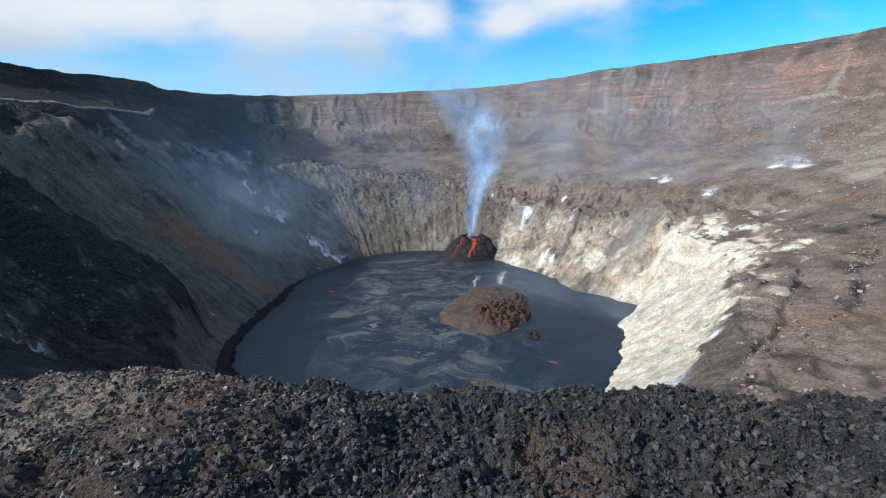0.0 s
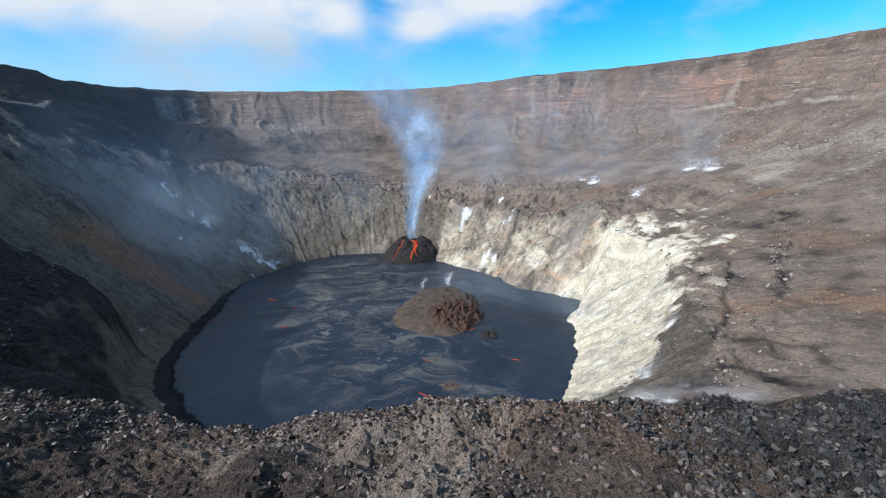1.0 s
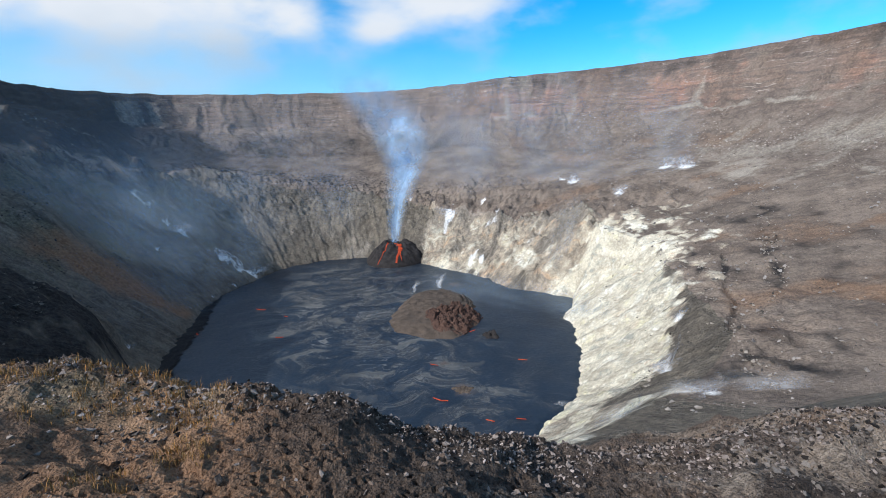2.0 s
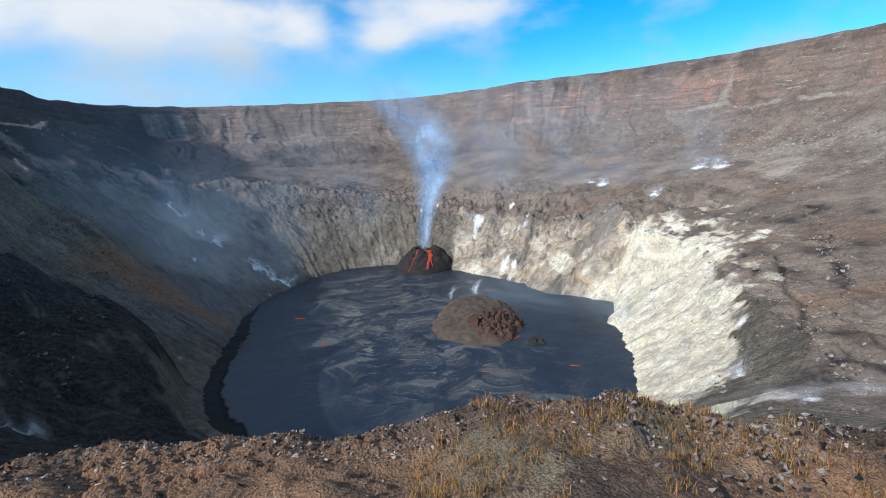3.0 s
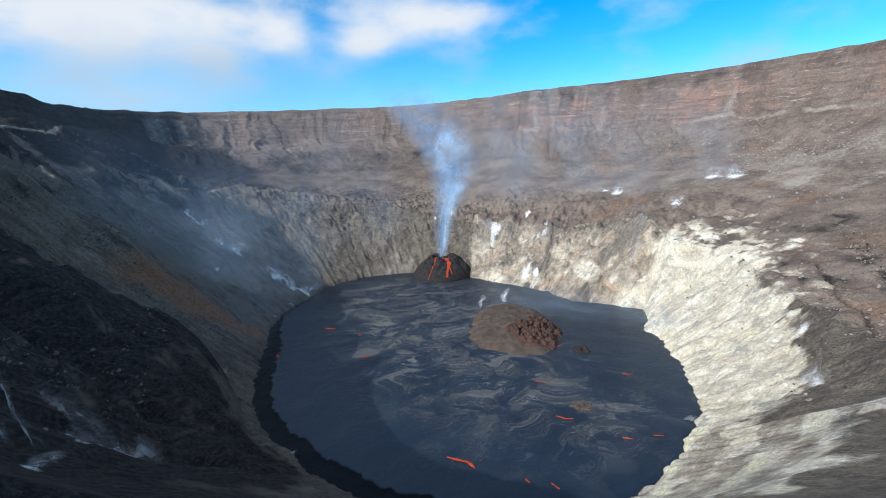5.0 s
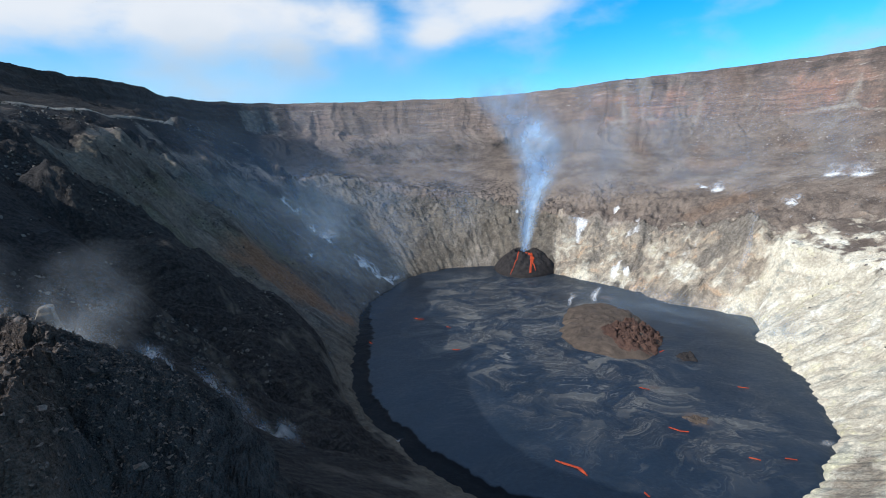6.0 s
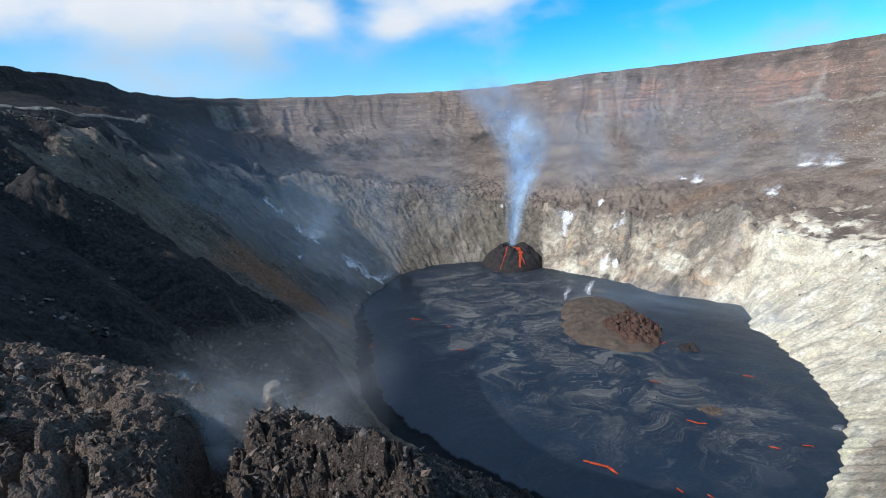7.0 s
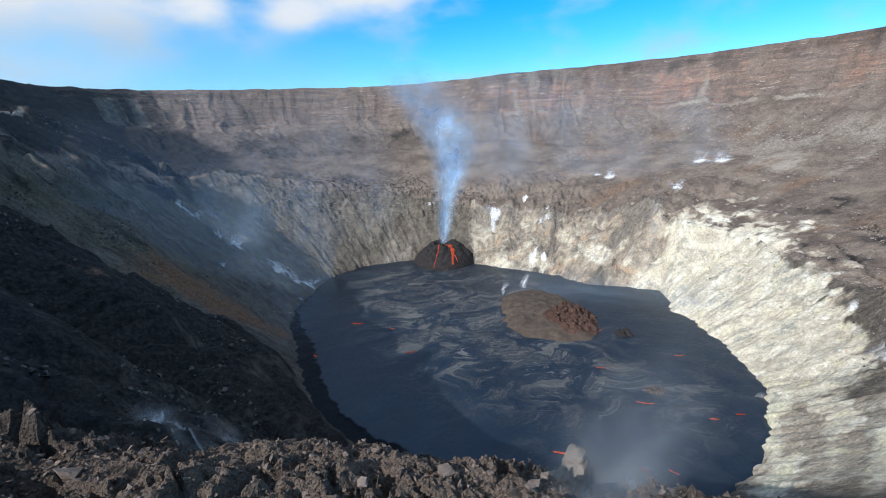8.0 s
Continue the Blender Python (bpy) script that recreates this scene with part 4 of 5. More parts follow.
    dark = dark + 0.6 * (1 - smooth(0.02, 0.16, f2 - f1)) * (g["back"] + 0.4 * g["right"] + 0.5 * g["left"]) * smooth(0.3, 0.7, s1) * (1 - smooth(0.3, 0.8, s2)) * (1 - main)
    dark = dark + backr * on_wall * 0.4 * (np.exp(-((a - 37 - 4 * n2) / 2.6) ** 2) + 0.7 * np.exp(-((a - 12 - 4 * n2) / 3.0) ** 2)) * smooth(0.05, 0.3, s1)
    spur_top = sector(a, -128, -110, 1.5)
    dark = dark + top * spur_top * (0.14 + 0.3 * n3) + top * knoll * 0.75 * smooth(-0.4, 0.5, vnoise(x / 3, y / 3, 122) + 0.4 * n2)
    dark = dark + top * sector(a, -109, -99.4, 1.4) * (0.3 + 0.4 * n3)
    pale = pale * (1 - top) + top * (1 - clink) * (1 - spur_top) * (0.02 + 0.3 * n3 + 0.22 * sector(a, -93, -90.4, 1.0) * smooth(-0.4, 0.4, n3 + n2))
    sulfur, yellow, white = sulfur * (1 - top), yellow * (1 - top), white * (1 - top)
    # the flank's shade put into the colour: dark in, rust and pale out
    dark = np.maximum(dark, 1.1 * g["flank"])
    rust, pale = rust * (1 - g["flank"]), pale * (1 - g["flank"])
    around_it = ((a + 90) % 360) / 360
    return dict(around=around_it, along=(s1 + s2 + s3) / 3, sulfur=sulfur, buff=buff * (1 - top), yellow=yellow, white=white, pale=pale, rust=rust, olive=olive, dark=dark, strata=strata * (1 - top) * (1 - 0.75 * fans) * (1 - 0.9 * scar), beds=beds)


# ---------------------------------------------------------------- mesh helpers
def grid_mesh(name, xyz, material, masks=None, closed=False, flat=False):
    """A sheet from an (n, m, 3) array of places, with float masks on its points."""
    n, m = xyz.shape[:2]
    me = bpy.data.meshes.new(name)
    me.vertices.add(n * m)
    me.vertices.foreach_set("co", xyz.astype(np.float32).ravel())
    i = np.arange(n * m).reshape(n, m)
    if closed:
        i = np.concatenate([i, i[:1]], 0)
    q = np.stack([i[:-1, :-1], i[:-1, 1:], i[1:, 1:], i[1:, :-1]], -1).reshape(-1, 4)[:, ::-1]
    me.loops.add(q.size)
    me.loops.foreach_set("vertex_index", q.ravel().astype(np.int32))
    me.polygons.add(len(q))
    me.polygons.foreach_set("loop_start", np.arange(0, q.size, 4, dtype=np.int32))
    me.polygons.foreach_set("use_smooth", np.full(len(q), not flat))
    me.update(calc_edges=True)
    for key, value in (masks or {}).items():
        layer = me.attributes.new(key, "FLOAT", "POINT")
        layer.data.foreach_set("value", np.clip(value, 0, 1).astype(np.float32).ravel())
    me.materials.append(material)
    return me


def list_mesh(name, verts, faces, material, smooth_faces=False):
    me = bpy.data.meshes.new(name)
    me.from_pydata(verts, [], faces)
    if smooth_faces:
        me.polygons.foreach_set("use_smooth", np.ones(len(me.polygons), bool))
    me.materials.append(material)
    return me


def part(name, data, parent, label=""):
    ob = new(name, data)
    ob.parent = parent
    return tagged(ob, label=label)


def thing(name, label, category, place=(0, 0, 0), group="", kind=""):
    ob = new(name)
    ob.location = place
    return tagged(ob, label, category, group, kind)


def ring_rows(angles, counts, beyond):
    """Radii for each angle, so many between shore, slope top, bench edge and rim, then the given distances past the rim."""
    edges = [lake_radius(angles) - 5, around(R1, angles), around(R2, angles), around(R3, angles)]
    cols = [edges[0][:, None]]
    for lo, hi, k in zip(edges[:-1], edges[1:], counts):
        cols.append(lo[:, None] + (hi - lo)[:, None] * (np.arange(1, k + 1) / k)[None, :])
    cols.append(edges[-1][:, None] + np.array(beyond)[None, :])
    return np.concatenate(cols, 1)


def land(name, angles, rr, lo, hi, material, label, category, flat=False):
    A = np.repeat(angles[:, None], hi - lo, 1)
    x, y, z, g = terrain(A, rr[:, lo:hi])
    ob = new(name, grid_mesh(name, np.stack([x, y, z], -1), material, stains_and_shade(A, x, y, z, g), flat=flat))
    return tagged(ob, label, category, kind="structure")


# ---------------------------------------------------------------- the large structure
NW, NB, NR = 120, 84, 92
far_a = np.arange(-76, 235.6, 0.22)
far_r = ring_rows(far_a, (NW, NB, NR), (4, 10, 20, 40, 80, 160, 300, 500, 800, 1200, 1800, 2600))
end = far_r.shape[1]
pale_end, back_end = int(np.searchsorted(far_a, 66)), int(np.searchsorted(far_a, 122))
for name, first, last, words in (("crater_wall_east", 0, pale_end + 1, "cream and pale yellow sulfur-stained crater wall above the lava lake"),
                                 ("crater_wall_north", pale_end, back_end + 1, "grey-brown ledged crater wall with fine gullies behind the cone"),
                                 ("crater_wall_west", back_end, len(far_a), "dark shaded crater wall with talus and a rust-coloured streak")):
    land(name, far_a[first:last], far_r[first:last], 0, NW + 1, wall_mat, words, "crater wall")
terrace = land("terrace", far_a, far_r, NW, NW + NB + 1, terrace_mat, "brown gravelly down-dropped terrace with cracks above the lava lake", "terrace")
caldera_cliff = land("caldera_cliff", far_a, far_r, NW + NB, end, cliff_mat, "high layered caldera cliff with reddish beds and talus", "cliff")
near_a = np.arange(-125.6, -74.9, 0.027)
foot, crest = around(R2, near_a)[:, None], around(R3, near_a)[:, None]
begin = np.maximum(crest - 17 - 8 * sector(near_a, -127, -110, 2)[:, None], foot + 3)
slope_r = np.concatenate([ring_rows(near_a, (34, 30, 1), ())[:, :65], foot + (begin + 0.3 - foot) * np.linspace(0, 1, 14)[None, 1:]], 1)[::3]
lower_wall = land("lower_wall", near_a[::3], slope_r, 0, slope_r.shape[1], wall_mat, "dark scree slope below the near rim", "crater wall")
near_r = np.concatenate([begin + (crest + 18 - begin) * np.linspace(0, 1, 200)[None, :], crest + np.array([20, 23, 28, 36, 50, 70, 100, 160, 300, 600, 1200, 2400])[None, :]], 1)
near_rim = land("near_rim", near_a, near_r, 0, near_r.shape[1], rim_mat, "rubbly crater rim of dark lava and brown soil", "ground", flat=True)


def build_lake():
    angles = np.arange(0, 360, 0.6)
    frac = np.r_[np.linspace(0.004, 0.92, 60), np.linspace(0.92, 1.0, 50)[1:]]
    edge = lake_radius(angles) + 3
    A = np.repeat(angles[:, None], len(frac), 1)
    R = edge[:, None] * frac[None, :]
    x, y = CX + R * np.cos(np.radians(A)), CY + R * np.sin(np.radians(A))
    moat = 4 + 13 * sector(A, 150, 262, 24) + 2 * ring_noise(A, 0.3, 0, 7) + 2 * vnoise(x / 22, y / 22, 9)
    fresh = smooth(-3, 3, R - (edge[:, None] - moat)) * sector(A, 95, 268, 25)
    z = -1.0 * smooth(-2, 5, R - (edge[:, None] - moat)) + 0.25 * fbm(x / 16, y / 16, 3, 6)
    swirl = np.exp(-(((x + 30) / 125) ** 2 + ((y - 600) / 230) ** 2) ** 2.0) + 0.5 * np.exp(-(((x - 25) / 60) ** 2 + ((y - 340) / 50) ** 2))
    brown = np.zeros_like(x)
    for bx, by, br in ((26, 349, 13), (82, 445, 9), (24, 400, 7), (-160, 619, 10), (100, 640, 14)):
        brown += np.exp(-((x - bx) ** 2 + (y - by) ** 2) / br ** 2) * (0.8 + 0.5 * vnoise(x / 4, y / 4, 19))
    return tagged(new("lava_lake", grid_mesh("lava_lake", np.stack([x, y, z], -1), crust_mat, dict(swirl=swirl, brown=brown, fresh=fresh), closed=True)),
                  "dark crusted lava lake with grey swirling plates", "lava lake", kind="structure")


lava_lake = build_lake()


# ---------------------------------------------------------------- vent cone and island
def mound(name, outline, top, material, rings=40, seg=120):
    """A heap: outline(angle) gives its radius, top(u, angle) the height at u (0 rim, 1 middle)."""
    ang = np.radians(np.arange(0, 360, 360 / seg))
    u = np.linspace(0, 0.995, rings)
    A, U = np.meshgrid(ang, u, indexing="ij")
    rad = outline(A) * (1 - U)
    x, y = rad * np.cos(A), rad * np.sin(A)
    return grid_mesh(name, np.stack([x, y, top(U, A, x, y)], -1), material, closed=True)


CONE = (43.0, 829.0, -1.0)
vent_cone = thing("vent_cone", "black spatter cone with red lava running down its side", "volcanic cone", CONE)


def cone_top(u, ang, x, y):
    h = 34 * np.clip(u / 0.66, 0, 1) ** 0.68
    h = np.where(u > 0.66, 34 - 11 * smooth(0.7, 0.88, u), h)
    return h + smooth(0.03, 0.2, u) * 2.6 * fbm(x / 9, y / 9, 4, 55) + 1.5 * np.cos(3 * ang) * smooth(0.3, 0.7, u) - 4 * (u < 0.01)


part("cone_body", mound("cone_body", lambda A: 57 + 4 * np.cos(A + 0.5) + 3 * np.cos(3 * A), cone_top, cone_mat, 60, 140), vent_cone)


def lava_ribbon(name, line, widths, parent, lift=1.2, surface=None):
    """A stream of lava that lies on the ground along the line, humped across and ragged at the sides."""
    pts = np.array(line, float)
    t = np.linspace(0, len(pts) - 1, 10 * (len(pts) - 1) + 1)
    cx, cy = np.interp(t, range(len(pts)), pts[:, 0]), np.interp(t, range(len(pts)), pts[:, 1])
    w = np.interp(t, range(len(pts)), widths)
    dx, dy = np.gradient(cx), np.gradient(cy)
    ln = np.hypot(dx, dy) + 1e-9
    nx, ny = -dy / ln, dx / ln
    v = np.linspace(-1, 1, 7)
    wide = w[:, None] * (1 + 0.35 * vnoise(t[:, None] * 1.7 + np.sign(v)[None, :] * 5, t[:, None] * 0 + pts[0, 0], 33))
    X, Y = cx[:, None] + nx[:, None] * v[None, :] * wide, cy[:, None] + ny[:, None] * v[None, :] * wide
    Z = surface(X, Y) + lift * (1 - np.abs(v)[None, :] ** 2) - 0.15
    return part(name, grid_mesh(name, np.stack([X, Y, Z], -1), lava_mat), parent)


def on_cone(X, Y):
    ang = np.arctan2(Y, X)
    base = 57 + 4 * np.cos(ang + 0.5) + 3 * np.cos(3 * ang)
    return cone_top(np.clip(1 - np.hypot(X, Y) / base, 0, 1), ang, X, Y)


lava_ribbon("lava_stream", [(0, -12), (5, -17), (6, -24), (4, -33), (-1, -43), (-6, -55)], [3.6, 4.6, 4.0, 2.8, 1.9, 1.5], vent_cone, 1.8, on_cone)
lava_ribbon("lava_stream", [(4, -30), (3, -40), (4, -52)], [1.4, 1.2, 0.9], vent_cone, 1.2, on_cone)
lava_ribbon("lava_stream", [(-12, -13), (-17, -22), (-24, -31), (-36, -44)], [1.3, 1.0, 0.8, 0.6], vent_cone, 1.0, on_cone)
lava_ribbon("lava_stream", [(-5, -10), (-4, -14), (-1, -17)], [2.0, 2.0, 1.2], vent_cone, 1.2, on_cone)

ISLAND = (43.0, 536.0, -0.5)
ISLAND_R = [(-151, 63), (-115, 78), (-89, 86), (-66, 72), (-16, 51), (10, 55), (41, 75), (61, 87), (77, 88), (96, 80), (111, 58), (158, 42)]
island = thing("island", "low tan crust island with reddish rubble in the lava lake", "island", ISLAND)


def island_edge(A):
    rows = sorted(ISLAND_R)
    a, v = np.array([q[0] for q in rows]), np.array([q[1] for q in rows], float)
    base = np.interp((np.degrees(A) + 180) % 360 - 180, np.r_[a - 360, a, a + 360], np.r_[v, v, v])
    return base + 1.6 * np.sin(7 * A) + 1.4 * np.sin(13 * A + 1) + 0.8 * np.sin(23 * A)


def island_top(u, ang, x, y):
    ridge = np.exp(-((x - 12 + 0.15 * y) / 34) ** 2)
    h = smooth(0, 0.32, u) ** 0.7 * (6 + 2 * u + 3 * ridge * smooth(0, 0.6, u) + 2 * smooth(-10, 40, y))
    steps = 2.2 * smooth(8, 30, x) * (np.floor(h / 3.2) + smooth(0.3, 0.7, h / 3.2 % 1.0) - h / 3.2)
    return h + smooth(0, 0.15, u) * (steps + 1.3 * fbm(x / 12, y / 12, 4, 58)) - 2.0 * (u < 0.01)


part("island_crust", mound("island_crust", island_edge, island_top, island_mat, 60, 160), island, "smooth tan lava crust")


def rubble_outline(A):
    return 38 + 5 * np.cos(2 * A - 1.9) + 4 * np.sin(3 * A) + 3 * np.cos(5 * A) + 1.5 * np.sin(11 * A)


def rubble_top(u, ang, x, y):
    gx, gy = x + 16, y - 40
    ang2 = np.arctan2(gy, gx)
    base = island_top(np.clip(1 - np.hypot(gx, gy) / island_edge(ang2), 0, 1), ang2, gx, gy)
    f1, f2, val = cells(x / 6.5, y / 6.5, 59)
    g1, g2, val2 = cells(x / 2.6, y / 2.6, 69)
    return base - 1.2 + smooth(0, 0.3, u) * (1.4 + 4.2 * val * smooth(0, 0.3, f2 - f1) + 1.5 * val2 * smooth(0, 0.3, g2 - g1) + 1.5 * fbm(x / 5, y / 5, 3, 60))


rub = part("rubble_ridge", mound("rubble_ridge", rubble_outline, rubble_top, island_rubble_mat, 70, 170), island, "reddish-brown broken rubble")
rub.location = (16, -40, 0)


def islet(x, y, size, h, label, material):
    ob = thing("crust_islet", label, "rock", (x, y, -0.4), "islets in the lake")
    part("islet_rock", mound("islet_rock", lambda A: size * (1 + 0.2 * np.cos(2 * A + x) + 0.15 * np.cos(5 * A)),
                             lambda u, A, px, py: h * smooth(0, 0.6, u) + 0.5 * h * smooth(0, 0.2, u) * fbm(px / 3 + x, py / 3, 3, 67) - 0.5 * (u < 0.01), material, 14, 40), ob)


islet(84, 446, 9, 4.5, "small dark rubble islet on the crust", cone_mat)
islet(26, 349, 9, 1.2, "low brown crust patch on the lake", island_mat)

# ---------------------------------------------------------------- lava breaking out on the lake
BREAKOUTS = [[(-94, 324), (-87, 318), (-82, 314), (-80, 306)], [(-54, 286), (-53, 282)], [(-41, 277), (-39, 271)], [(-164, 624), (-157, 618), (-152, 617)],
             [(-218, 558), (-215, 552)], [(-132, 516), (-124, 514)], [(10, 402), (16, 397)], [(-1, 344), (4, 338), (9, 336)], [(88, 386), (95, 382)],
             [(28, 303), (33, 299)], [(49, 298), (55, 295)], [(-128, 584), (-124, 580)], [(66, 463), (73, 466)]]
BREAK_W = [1.7, 1.5, 0.9, 1.2, 1.3, 0.7, 0.8, 1.0, 0.8, 0.8, 0.9, 0.7, 0.9]
for line, w in zip(BREAKOUTS, BREAK_W):
    ob = thing("lava_breakout", "glowing red-orange lava breaking through the dark crust", "lava", (0, 0, 0), "lava breakouts on the lake")
    w = 0.75 * w
    lava_ribbon("molten_lava", line, [w * 0.6] + [w] * (len(line) - 2) + [w * 0.5], ob, 0.5, lambda X, Y: X * 0 + 0.45)


# ---------------------------------------------------------------- stones
def rock_shapes(count, seed, flatness=0.7, points=11, low=0.3):
    """Angular stones: hulls of a few random points, about a metre across."""
    rng, shapes = random.Random(seed), []
    for _ in range(count):
        bm = bmesh.new()
        for _ in range(points):
            v = Vector((rng.uniform(-1, 1), rng.uniform(-1, 1), rng.uniform(-1, 1)))
            v = v.normalized() * rng.uniform(low, 0.64)
            bm.verts.new((v.x * rng.uniform(0.9, 1.25), v.y, v.z * flatness))
        got = bmesh.ops.convex_hull(bm, input=bm.verts)
        loose = {g for g in got["geom_interior"] + got["geom_unused"] if isinstance(g, bmesh.types.BMVert)}
        bmesh.ops.delete(bm, geom=list(loose), context="VERTS")
        bmesh.ops.triangulate(bm, faces=bm.faces)
        bm.verts.ensure_lookup_table()
        bm.verts.index_update()
        shapes.append((np.array([v.co[:] for v in bm.verts]), np.array([[v.index for v in f.verts] for f in bm.faces])))
        bm.free()
    return shapes


SHAPES = rock_shapes(14, 3)
PLATES = rock_shapes(12, 8, 0.36, 10)
CHIPS = rock_shapes(14, 9, 0.55, 8)


def turn(rng, tip=0.5):
    return np.array(Euler((rng.gauss(0, tip), rng.gauss(0, tip), rng.uniform(0, 6.28))).to_matrix())


def heap(name, spots, material, label, seed, category="rocks", shapes=SHAPES, tip=0.5):
    """Many stones in one mesh; spots are rows of x, y, size."""
    rng = random.Random(seed)
    spots = np.asarray(spots)
    zs = height(spots[:, 0], spots[:, 1])
    V, F, base = [], [], 0
    for (x, y, s), z in zip(spots, zs):
        v, f = shapes[rng.randrange(len(shapes))]
        V.append(v @ turn(rng, tip).T * s + (x, y, z + 0.12 * s))
        F.append(f + base)
        base += len(v)
    V, F = np.concatenate(V), np.concatenate(F)
    me = bpy.data.meshes.new(name)
    me.vertices.add(len(V))
    me.vertices.foreach_set("co", V.astype(np.float32).ravel())
    me.loops.add(F.size)
    me.loops.foreach_set("vertex_index", F.ravel().astype(np.int32))
    me.polygons.add(len(F))
    me.polygons.foreach_set("loop_start", np.arange(0, F.size, 3, dtype=np.int32))
    me.polygons.foreach_set("use_smooth", np.zeros(len(F), bool))
    me.update(calc_edges=True)
    me.materials.append(material)
    return tagged(new(name, me), label, category, kind="stuff")


def scatter(count, seed, box, size, keep):
    """Random spots in a box of the plan where keep(x, y, random) holds; sizes fall off from large to small."""
    rng = np.random.RandomState(seed)
    x, y = rng.uniform(box[0], box[1], count), rng.uniform(box[2], box[3], count)
    s = size[0] + (size[1] - size[0]) * rng.uniform(0, 1, count) ** 3
    ok = keep(x, y, rng.uniform(0, 1, count))
    return np.stack([x, y, s], -1)[ok]


def polar_of(x, y):
    return np.degrees(np.arctan2(y - CY, x - CX)), np.hypot(x - CX, y - CY)


def on_top(x, y, lo, hi, inner=18, outer=20):
    a, r = polar_of(x, y)
    rim = around(R3, a)
    return (a > lo) & (a < hi) & (r > rim - inner) & (r < rim + outer)


heap("brown_clinker", scatter(30000, 20, (-60, 4, 10, 58), (0.14, 0.6), lambda x, y, u: on_top(x, y, -92.5, -88, 12, 15) & (u < 0.42 + 0.5 * vnoise(x / 6, y / 6, 117) + 0.3 * vnoise(x / 2.5, y / 2.5, 118))), brown_clinker_mat,
     "brown weathered lava clinker among darker blocks", 20, shapes=SHAPES, tip=0.7)
heap("lava_clinker", scatter(105000, 11, (-30, 62, 4, 58), (0.14, 0.62), lambda x, y, u: on_top(x, y, -89.8, -82.3, 8, 15) & (u < 0.62 + 0.4 * vnoise(x / 5, y / 5, 159))), clinker_mat,
     "dark grey jagged lava clinker lying on the rim", 5, shapes=SHAPES, tip=0.7)


def past_rim(x, y):
    a, r = polar_of(x, y)
    return r - around(R3, a)


heap("rim_rubble", scatter(110000, 12, (-100, -8, 8, 76), (0.12, 0.6), lambda x, y, u: on_top(x, y, -97.5, -89, 9, 17) & (u < 0.05 + 0.75 * (past_rim(x, y) < 2.0 + 2.5 * vnoise(x / 6, y / 6, 105)) + 0.3 * (vnoise(x / 3.5, y / 3.5, 127) > 0.45))), brown_rock_mat,
     "brown and grey broken rocks along the rim's edge", 6, shapes=CHIPS)
heap("knoll_stones", scatter(36000, 13, (-150, -62, 26, 80), (0.08, 0.36), lambda x, y, u: on_top(x, y, -106, -95, 6, 14) & (u < 0.12 + 0.9 * (past_rim(x, y) < 2) + 0.4 * (vnoise(x / 3, y / 3, 128) > 0.45))), brown_rock_mat,
     "small brown stones on the grassy knoll", 7, shapes=CHIPS)
heap("crest_stones", scatter(90000, 17, (-170, -12, 28, 84), (0.09, 0.42), lambda x, y, u: on_top(x, y, -107, -89.4, 7) & (polar_of(x, y)[1] < around(R3, polar_of(x, y)[0]) + 2.6 + 2.2 * vnoise(x / 5, y / 5, 116)) & (u < 0.8)), crest_mat,
     "pinkish-grey broken stones along the crest of the knoll", 17, shapes=CHIPS)
heap("spur_rubble", scatter(56000, 14, (-280, -212, 78, 142), (0.14, 0.6), lambda x, y, u: on_top(x, y, -126, -112, 16, 14) & (u < 0.7 + 0.4 * vnoise(x / 5, y / 5, 160))), spur_rock_mat,
     "jagged brown lava blocks heaped on the spur", 8, shapes=CHIPS + PLATES, tip=0.6)

heap("crack_rubble", scatter(34000, 25, (90, 430, 150, 480), (0.5, 2.8),
     lambda x, y, u: (height(x, y) > 30) & (u < 0.012 + 0.8 * np.exp(-(rubble_distance(x, y) / (3.5 + 3 * vnoise(x / 20, y / 20, 176))) ** 2) * smooth(-0.5, 0.2, vnoise(x / 14, y / 14, 177)))), plain_rock("crack_block", (0.05, 0.045, 0.04), (0.3, 0.262, 0.222), 3, per_object=0.8),
     "broken dark and pale blocks along the cracked terrace", 25)
heap("terrace_boulders", scatter(5200, 15, (60, 520, 150, 700), (1.0, 4.2),
     lambda x, y, u: (height(x, y) > 66) & (u < 0.05 + 0.6 * (vnoise(x / 40, y / 40, 64) > 0.25) + 0.6 * (line_distance(x, y, FAULT) < 10) + 0.6 * (line_distance(x, y, CRACK) < 9))), grey_rock_mat,
     "grey boulders strewn over the terrace", 9)
heap("wall_boulders", scatter(44000, 16, (-540, -270, 250, 960), (0.7, 3.4),
     lambda x, y, u: (height(x, y) > 60) & (height(x, y) < 262) & (u < 0.03 + 0.6 * (line_distance(x, y, [q[:2] for q in PROMONTORY]) < 9 + 8 * vnoise(x / 14, y / 14, 164)) + 0.7 * (vnoise(x / 26, y / 26, 66) + 0.5 * vnoise(x / 9, y / 9, 67) > 0.4))), plain_rock("wall_block", (0.035, 0.032, 0.03), (0.17, 0.152, 0.132), 3, per_object=0.6),
     "pale-topped loose boulders on the dark wall", 10)
